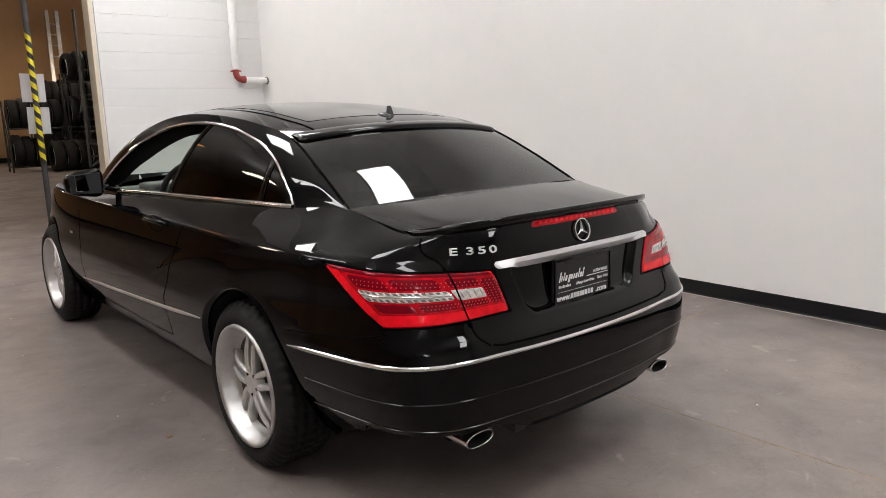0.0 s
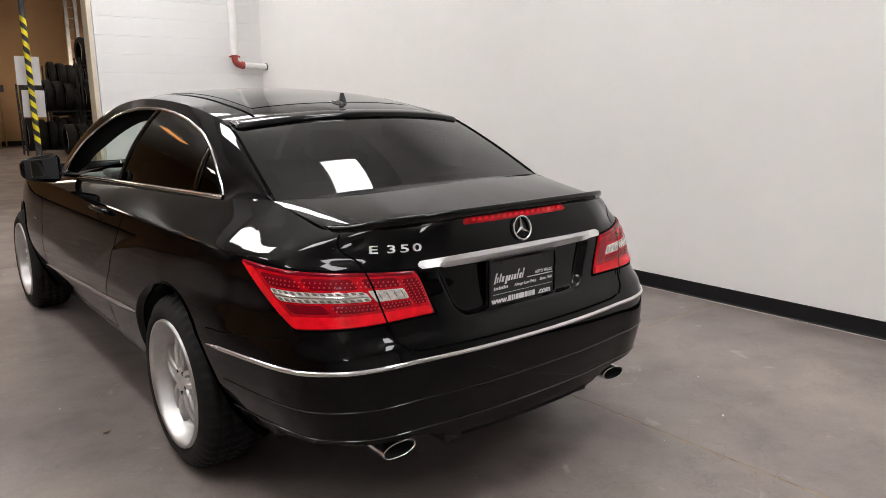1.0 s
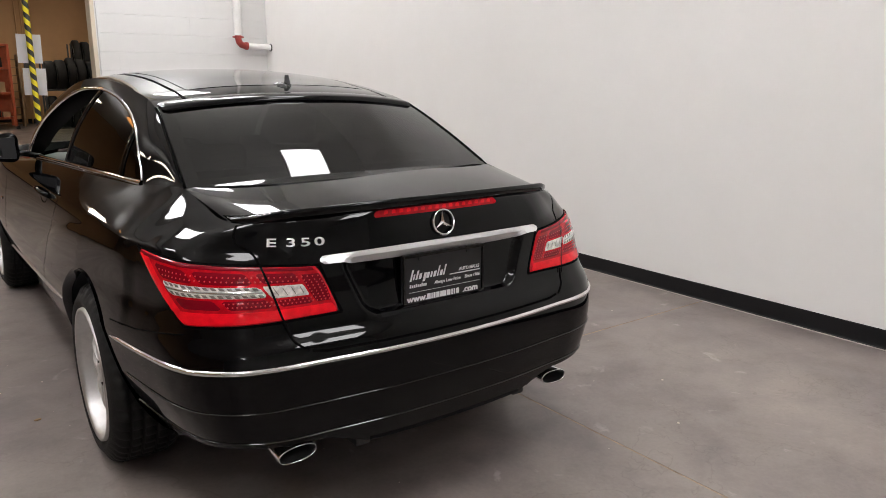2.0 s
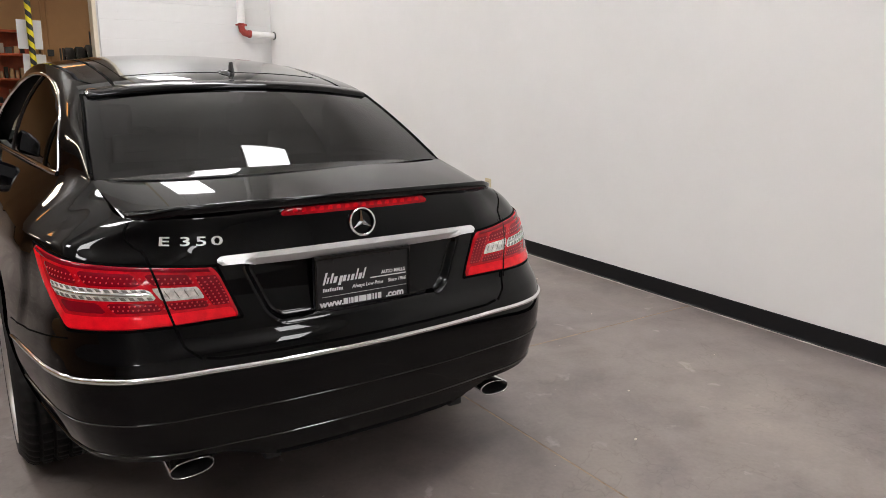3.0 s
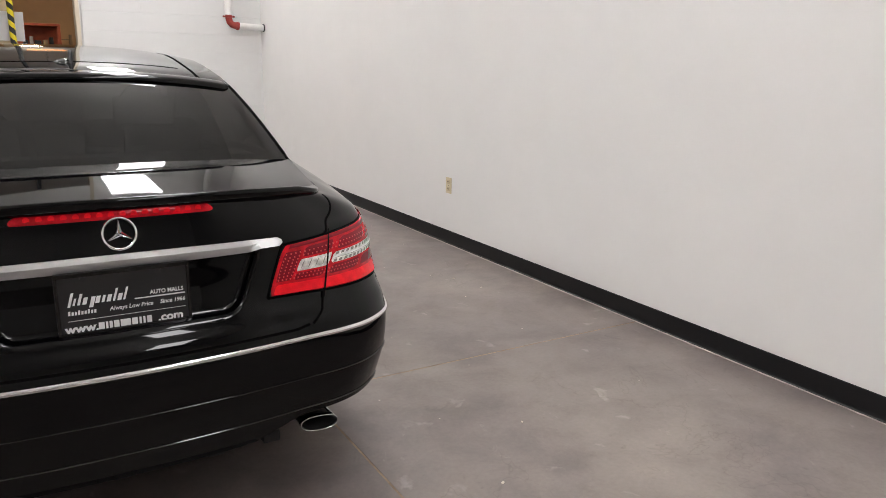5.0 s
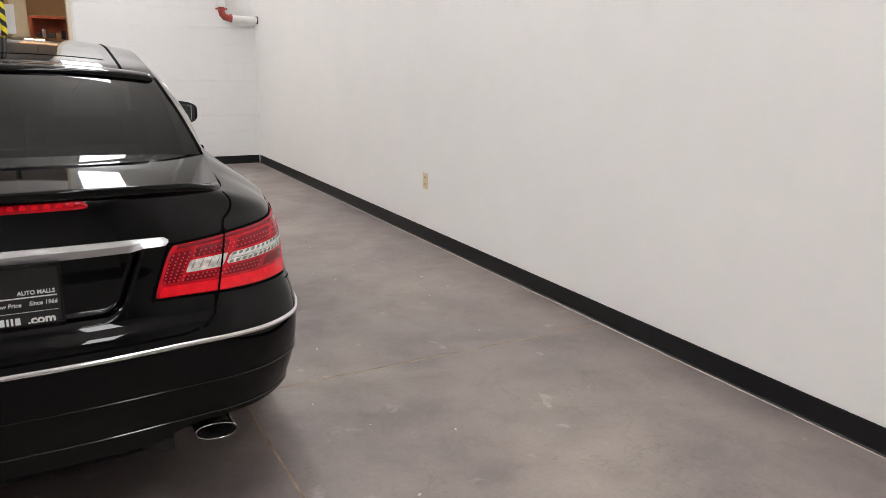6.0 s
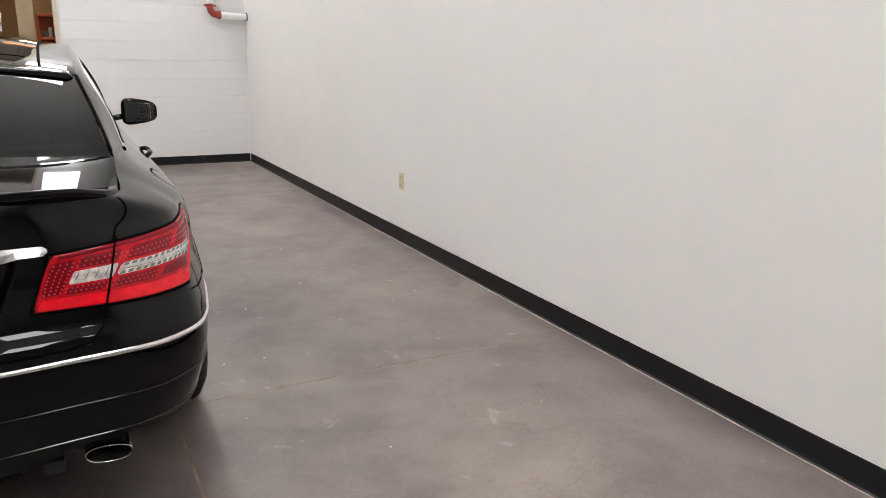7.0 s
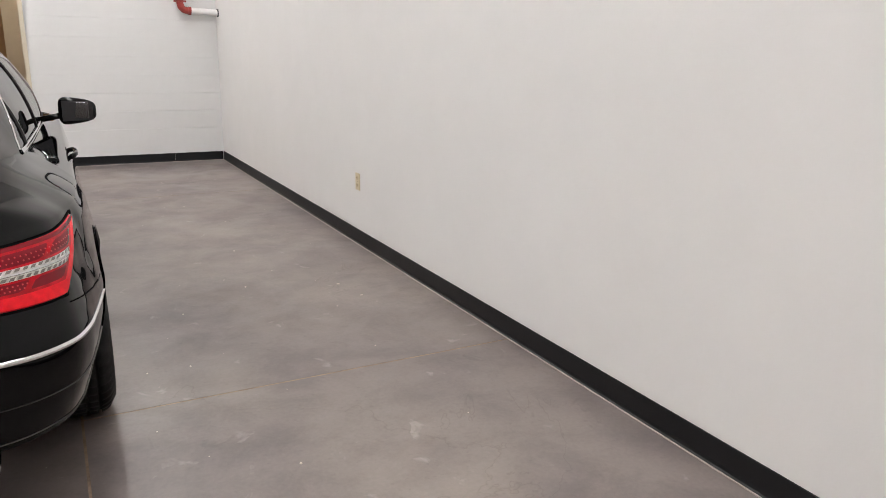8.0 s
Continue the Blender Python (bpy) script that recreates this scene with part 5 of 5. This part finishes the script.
for a, b, r in (((0, 0, 0.02), (0, 0, 0.040), 0.052), ((0.085, 0, -0.07), (0.115, 0, -0.072), 0.046)):
    bm = bmesh.new()
    rod(bm, a, b, r, 22)
    part("coupling", bm, REDP, pipe, "red pipe coupling")
for s in (-1, 1):
    bm = bmesh.new()
    box(bm, (0.0 + s * 0.056, -0.0, 0.03), (0.024, 0.024, 0.02), 0.005)
    part("coupling_lug", bm, REDP, pipe)
bm = bmesh.new()
rod(bm, (XR - px_ - 0.012, 0, pz_ - 1.812), (XR - px_ + 0.004, 0, pz_ - 1.812), 0.046, 22)
part("escutcheon", bm, STEEL, pipe, "dark wall collar")
bm = bmesh.new()
for z in (1.2, 2.4):
    rod(bm, (0, 0, z), (0, 0.12, z), 0.01, 8)
part("pipe_bracket", bm, STEEL, pipe)

# socket on the right wall
outlet = tagged(empty("wall_outlet", (XR, 2.79, 0.445)), label="ivory double wall socket on the white wall", category="socket")
bm = bmesh.new()
box(bm, (-0.003, 0, 0), (0.006, 0.074, 0.118), 0.0025)
part("cover_plate", bm, IVORY, outlet)
for z in (-0.026, 0.026):
    bm = bmesh.new()
    box(bm, (-0.007, 0, z), (0.003, 0.034, 0.028), 0.0012)
    rc = part("receptacle", bm, mat("ivory_dark", (0.5, 0.4, 0.25), 0.45) if "ivory_dark" not in bpy.data.materials else bpy.data.materials["ivory_dark"], outlet)
    for y in (-0.007, 0.007):
        bm = bmesh.new()
        box(bm, (-0.0086, y, z + 0.003), (0.001, 0.002, 0.008))
        part("slot", bm, GAP, rc)
bm = bmesh.new()
rod(bm, (-0.0065, 0, 0), (-0.004, 0, 0), 0.003, 8)
part("cover_screw", bm, STEEL, outlet)

# corner guard of the opening
tagged(part("door_trim", abox(DOORX - 0.004, DOORX + 0.038, YF - 0.006, YF + 0.206, 0, CEIL, 0.002), mat("cream_paint", (0.62, 0.55, 0.43), 0.5, var=0.06, scale=3)), kind="structure", label="cream painted steel corner guard")

# ---------------------------------------------------------------- pole with tape and paper signs
pole = tagged(empty("hazard_pole", (-0.03, YF + 0.1, 0)), label="grey steel post wrapped in yellow and black hazard tape", category="post")
bm = bmesh.new()
rod(bm, (0, 0, 0), (0, 0, CEIL), 0.029, 20)
part("post", bm, STEEL, pole, "grey painted post")
bm = bmesh.new()
box(bm, (0, 0, 0.006), (0.2, 0.2, 0.012), 0.004)
part("base_plate", bm, STEEL, pole)
for k in range(22):
    bm = bmesh.new()
    z0, h, rr, ns = 0.82 + k * 0.062, 0.062, 0.0305, 24
    lo_, hi_ = [], []
    for q in range(ns + 1):
        a = math.tau * q / ns
        off = 0.16 * q / ns - 0.04
        lo_.append(bm.verts.new((rr * math.sin(a), rr * math.cos(a), z0 + off - 0.04)))
        hi_.append(bm.verts.new((rr * math.sin(a), rr * math.cos(a), z0 + off - 0.04 + h)))
    for q in range(ns):
        bm.faces.new((lo_[q], lo_[q + 1], hi_[q + 1], hi_[q]))
    part("tape_band", bm, YELLOW if k % 2 else BLACKT, pole, smooth=True)


def paper(x, z, w, h, tilt):
    bm = bmesh.new()
    n = 9
    for i in range(n):
        for j in range(n):
            u, v = i / (n - 1) - 0.5, j / (n - 1) - 0.5
            bm.verts.new((u * w, -0.012 * (u * 2) ** 2 + 0.006 * v, v * h))
    bm.verts.ensure_lookup_table()
    for i in range(n - 1):
        for j in range(n - 1):
            bm.faces.new([bm.verts[k] for k in (i * n + j, i * n + n + j, i * n + n + j + 1, i * n + j + 1)])
    bmesh.ops.solidify(bm, geom=bm.faces[:], thickness=0.0015)
    o = tagged(part("paper_sign", bm, PAPER), label="blank white paper sign taped to the hazard post", category="sign", group="paper signs")
    o.matrix_basis = Matrix.Translation((x, YF + 0.145, z)) @ Matrix.Rotation(tilt, 4, "Y")
    return o


paper(-0.035, 1.64, 0.235, 0.30, 0.02)
paper(-0.015, 1.295, 0.22, 0.285, 0.03)

# ---------------------------------------------------------------- tyre racks in the workshop
def lying_tyre(bm, c, r=0.33, w=0.22, seg=28):
    prof = [(-w / 2 + 0.02, r * 0.62), (-w / 2, r * 0.68), (-w / 2, r * 0.9), (-w / 2 + 0.03, r), (w / 2 - 0.03, r), (w / 2, r * 0.9), (w / 2, r * 0.68), (w / 2 - 0.02, r * 0.62)]
    rings = []
    for x, rr in prof:
        rings.append([bm.verts.new((c[0] + x, c[1] + rr * math.cos(math.tau * k / seg), c[2] + rr * math.sin(math.tau * k / seg))) for k in range(seg)])
    for a, b in zip(rings, rings[1:]):
        for k in range(seg):
            bm.faces.new((a[k], a[(k + 1) % seg], b[(k + 1) % seg], b[k]))


LABELM = mat("tyre_label", (0.75, 0.73, 0.7), 0.7)


def one_tyre(x, y, z, r=0.33, w=0.22, turn=0.0):
    e = tagged(empty("spare_tyre", (x, y, z)), label="black car tyre standing on a steel rack", category="tyre", group="racked tyres")
    bm = bmesh.new()
    lying_tyre(bm, (0, 0, 0), r, w)
    part("casing", bm, RUBBER, e, smooth=True)
    bm = bmesh.new()
    for k in range(12):
        a = -0.75 + 1.5 * k / 11 + math.pi
        bm.verts.new((-w / 2 - 0.002, 0.8 * r * math.cos(a), 0.8 * r * math.sin(a)))
        bm.verts.new((-w / 2 - 0.002, 0.72 * r * math.cos(a), 0.72 * r * math.sin(a)))
    bm.verts.ensure_lookup_table()
    for k in range(11):
        bm.faces.new([bm.verts[q] for q in (2 * k, 2 * k + 1, 2 * k + 3, 2 * k + 2)])
    part("paper_band", bm, LABELM, e, "pale paper label")
    e.rotation_euler = (0, 0, turn)
    return e


def rack(x0, x1, y, heights, top_z):
    """A steel tyre rack: four uprights, two bars a shelf."""
    e = tagged(empty("tyre_rack", (x0, y, 0)), label="black steel tyre rack loaded with tyres", category="rack", group="tyre racks")
    w = x1 - x0
    for x in (0, w):
        for dy in (-0.24, 0.24):
            bm = bmesh.new()
            rod(bm, (x, dy, 0), (x, dy, top_z), 0.022, 8)
            part("upright", bm, STEEL, e)
    for h in heights:
        for dy in (-0.17, 0.17):
            bm = bmesh.new()
            rod(bm, (0, dy, h), (w, dy, h), 0.018, 8)
            part("shelf_bar", bm, STEEL, e)
        for x in (0, w):
            bm = bmesh.new()
            rod(bm, (x, -0.24, h), (x, 0.24, h), 0.016, 8)
            part("end_bar", bm, STEEL, e)
    for x in (0, w):
        bm = bmesh.new()
        rod(bm, (x, -0.24, 0.15), (x, 0.24, top_z - 0.1), 0.012, 6)
        part("brace", bm, STEEL, e)
    return e


for x0, x1, hs, tz, ry_ in ((1.80, 3.12, (0.12, 1.06), 1.75, 19.2), (3.2, 4.5, (0.12, 1.06, 2.2), 2.4, 19.2), (2.95, 4.9, (0.15, 0.9, 1.62), 2.3, 21.9)):
    rack(x0, x1, ry_, hs, tz)
    for h in hs:
        k, x = 0, x0 + 0.16
        while x < x1 - 0.1:
            r = 0.385 + 0.02 * math.sin(7 * x + 3 * h)
            one_tyre(x, ry_, h + 0.02 + math.sqrt(max(r * r - 0.17 ** 2, 0.01)), r, 0.2 + 0.02 * math.cos(9 * x), 0.05 * math.sin(11 * x + h))
            x += 0.235
# loose stack of tyres before the racks
for k in range(4):
    e = one_tyre(2.7 + 0.26 * k, 18.5, 0.38, 0.38, 0.24, 0.12 * k)

# ladder against the wall
ladder = tagged(empty("extension_ladder", (3.86, 22.2, -0.03)), label="wood and aluminium extension ladder leaning on the tan wall", category="ladder")
for dx in (0.0, 0.27):
    for dy, mt in ((0, ALU), (0.06, FIBER)):
        bm = bmesh.new()
        box(bm, (dx, dy + 0.6, 2.2), (0.10, 0.07, 4.75), 0.006, Matrix.Rotation(-0.27, 4, "X") @ Matrix.Rotation(0.07, 4, "Y"))
        part("side_rail", bm, mt, ladder)
for k in range(13):
    z = 0.25 + 0.32 * k
    bm = bmesh.new()
    rod(bm, (0.0 + 0.07 * (z - 2.2), 0.6 + 0.27 * (z - 2.2), z), (0.27 + 0.07 * (z - 2.2), 0.6 + 0.27 * (z - 2.2), z), 0.016, 8)
    part("rung", bm, ALU, ladder)

# rolling steps frame
steps = tagged(empty("rolling_steps", (3.2, 17.6, 0)), label="dark steel rolling warehouse steps", category="steps")
for dx in (0.0, 0.65):
    for a, b in (((dx, 0, 0.1), (dx + 0.25, 0.9, 3.9)), ((dx, 0, 0.1), (dx + 0.65, 0, 0.55)), ((dx + 0.35, 0.9, 0.1), (dx + 0.25, 0.9, 3.3)), ((dx, 0.3, 1.4), (dx + 0.3, 0.9, 2.0))):
        bm = bmesh.new()
        rod(bm, a, b, 0.034, 8)
        part("frame_tube", bm, STEEL, steps)
for k in range(8):
    bm = bmesh.new()
    box(bm, (0.35 + 0.025 * k, 0.12 + 0.1 * k, 0.35 + 0.3 * k), (0.66, 0.2, 0.03), 0.006)
    part("tread", bm, STEEL, steps)

# orange cart further along, beige column, boxes
cart = tagged(empty("parts_cart", (0.35, 21.2, 0)), label="orange steel parts cart with dark tools", category="cart")
for dx in (0.02, 0.98):
    for dy in (0.0, 0.6):
        bm = bmesh.new()
        box(bm, (dx, dy, 1.15), (0.07, 0.05, 2.15), 0.01)
        part("corner_post", bm, ORANGE, cart)
for z in (0.3, 0.95, 1.6, 2.2):
    bm = bmesh.new()
    box(bm, (0.5, 0.3, z), (1.0, 0.62, 0.06), 0.01)
    part("shelf", bm, ORANGE, cart)
bm = bmesh.new()
box(bm, (0.5, 0.58, 1.3), (0.95, 0.02, 1.9), 0.004)
part("back_panel", bm, ORANGE, cart)
rng = random.Random(4)
for z in (0.33, 0.98, 1.63):
    x = 0.1
    while x < 0.85:
        w, h = rng.uniform(0.08, 0.2), rng.uniform(0.12, 0.42)
        bm = bmesh.new()
        box(bm, (x + w / 2, 0.28, z + h / 2), (w * 0.9, rng.uniform(0.2, 0.4), h), 0.01)
        o = tagged(part("tool_case", bm, rng.choice((STEEL, DARK, CARD, ALU))), label="dark tool case on the orange cart", category="tool case", group="tool cases")
        o.location = (0.35, 21.2, 0)
        x += w + 0.03
for s in (1,):
    bm = bmesh.new()
    for x in (0.35, 1.37):
        rod(bm, (x, 21.2, 0.0), (x, 21.2, 0.09), 0.05, 10)
tagged(part("support_column", bm, DARK), label="small dark cart stops on the floor", category="stop")
tagged(part("beige_column", abox(-0.1, 0.3, 21.6, 22.0, 0, CEIL, 0.01), BEIGE), kind="structure", label="beige painted column")
# wire shelf with boxes on the workshop's left
shelf = tagged(empty("stock_shelf", (0.75, 22.6, 0)), label="brown wooden stock shelf with flat boxes", category="shelf")
for x in (0, 0.95):
    bm = bmesh.new()
    box(bm, (x, 0, 1.0), (0.05, 0.5, 2.0), 0.006)
    part("side", bm, CARD, shelf)
for k in range(9):
    bm = bmesh.new()
    box(bm, (0.475, 0, 0.1 + 0.22 * k), (0.9, 0.5, 0.025), 0.004)
    part("board", bm, CARD, shelf)
# conduits and a switch on the tan wall
for x in (1.95, 2.1):
    bm = bmesh.new()
    rod(bm, (x, 23.97, 0), (x, 23.97, CEIL), 0.02, 8)
    tagged(part("conduit", bm, TAN), label="tan painted conduit on the wall", category="conduit", group="conduits")
tagged(part("switch_box", abox(2.03, 2.2, 23.9, 23.99, 1.6, 1.8, 0.01), STEEL), label="grey switch box on the tan wall", category="switch box")
tagged(part("baseboard_far", abox(-12, 12, 23.97, 23.998, 0, 0.14), BASEB), kind="structure", label="black baseboard")

# ---------------------------------------------------------------- specks on the floor
rng = random.Random(11)
bm = bmesh.new()
for k in range(170):
    x, y = rng.uniform(-2.6, XR - 0.1), rng.uniform(-0.9, 7.0)
    r = rng.choice((0.0015, 0.002, 0.003, 0.005)) * rng.uniform(0.7, 1.3)
    m = Matrix.Translation((x, y, r * 0.25)) @ Matrix.Rotation(rng.uniform(0, 6), 4, "Z") @ Matrix.Diagonal((r * rng.uniform(0.8, 2.2), r, r * 0.5, 1))
    bmesh.ops.create_icosphere(bm, subdivisions=1, radius=1, matrix=m)
tagged(part("floor_grit", bm, mat("grit", (0.62, 0.55, 0.47), 0.8)), label="pale grit scattered on the concrete floor", category="grit", kind="stuff")
chip = bmesh.new()
bmesh.ops.create_icosphere(chip, subdivisions=2, radius=1, matrix=Matrix.Translation((-0.985, 1.385, 0.004)) @ Matrix.Diagonal((0.014, 0.008, 0.004, 1)))
tagged(part("wood_chip", chip, CARD), label="small tan chip on the concrete floor", category="chip")

# ---------------------------------------------------------------- blocks of the far wall
BH, BW = 0.2045, 0.4065
meshes = {}


def block_mesh(w, h, d=0.03, e=0.0002):
    key = (round(w, 3), round(h, 3))
    if key not in meshes:
        bm = bmesh.new()
        prof = [(d, 0.0007), (0.0012, 0.0007), (0.0, 0.0022), (0.0, h - 0.0022), (0.0012, h - 0.0007), (d, h - 0.0007)]
        ends = [[bm.verts.new((x, y, z)) for y, z in prof] for x in (e / 2, w - e / 2)]
        for k in range(len(prof)):
            j = (k + 1) % len(prof)
            bm.faces.new((ends[0][k], ends[1][k], ends[1][j], ends[0][j]))
        bm.faces.new(ends[0][::-1])
        bm.faces.new(ends[1])
        bmesh.ops.recalc_face_normals(bm, faces=bm.faces)
        me = bpy.data.meshes.new("block")
        bm.to_mesh(me)
        bm.free()
        me.materials.append(BLOCKP)
        meshes[key] = me
    return meshes[key]


for r in range(18):
    z = r * BH - 0.012
    x = DOORX + 0.056 - (BW / 2 if r % 2 else 0)
    while x < XR + 0.02:
        a, b = max(x, DOORX + 0.056), min(x + BW, XR + 0.02)
        if b - a > 0.02:
            o = new("block", block_mesh(b - a, BH))
            o.parent = wall_far
            o.location = (a, YF + 0.0003 * math.sin(13.7 * a + 5.1 * r), max(z, 0))
        x += BW
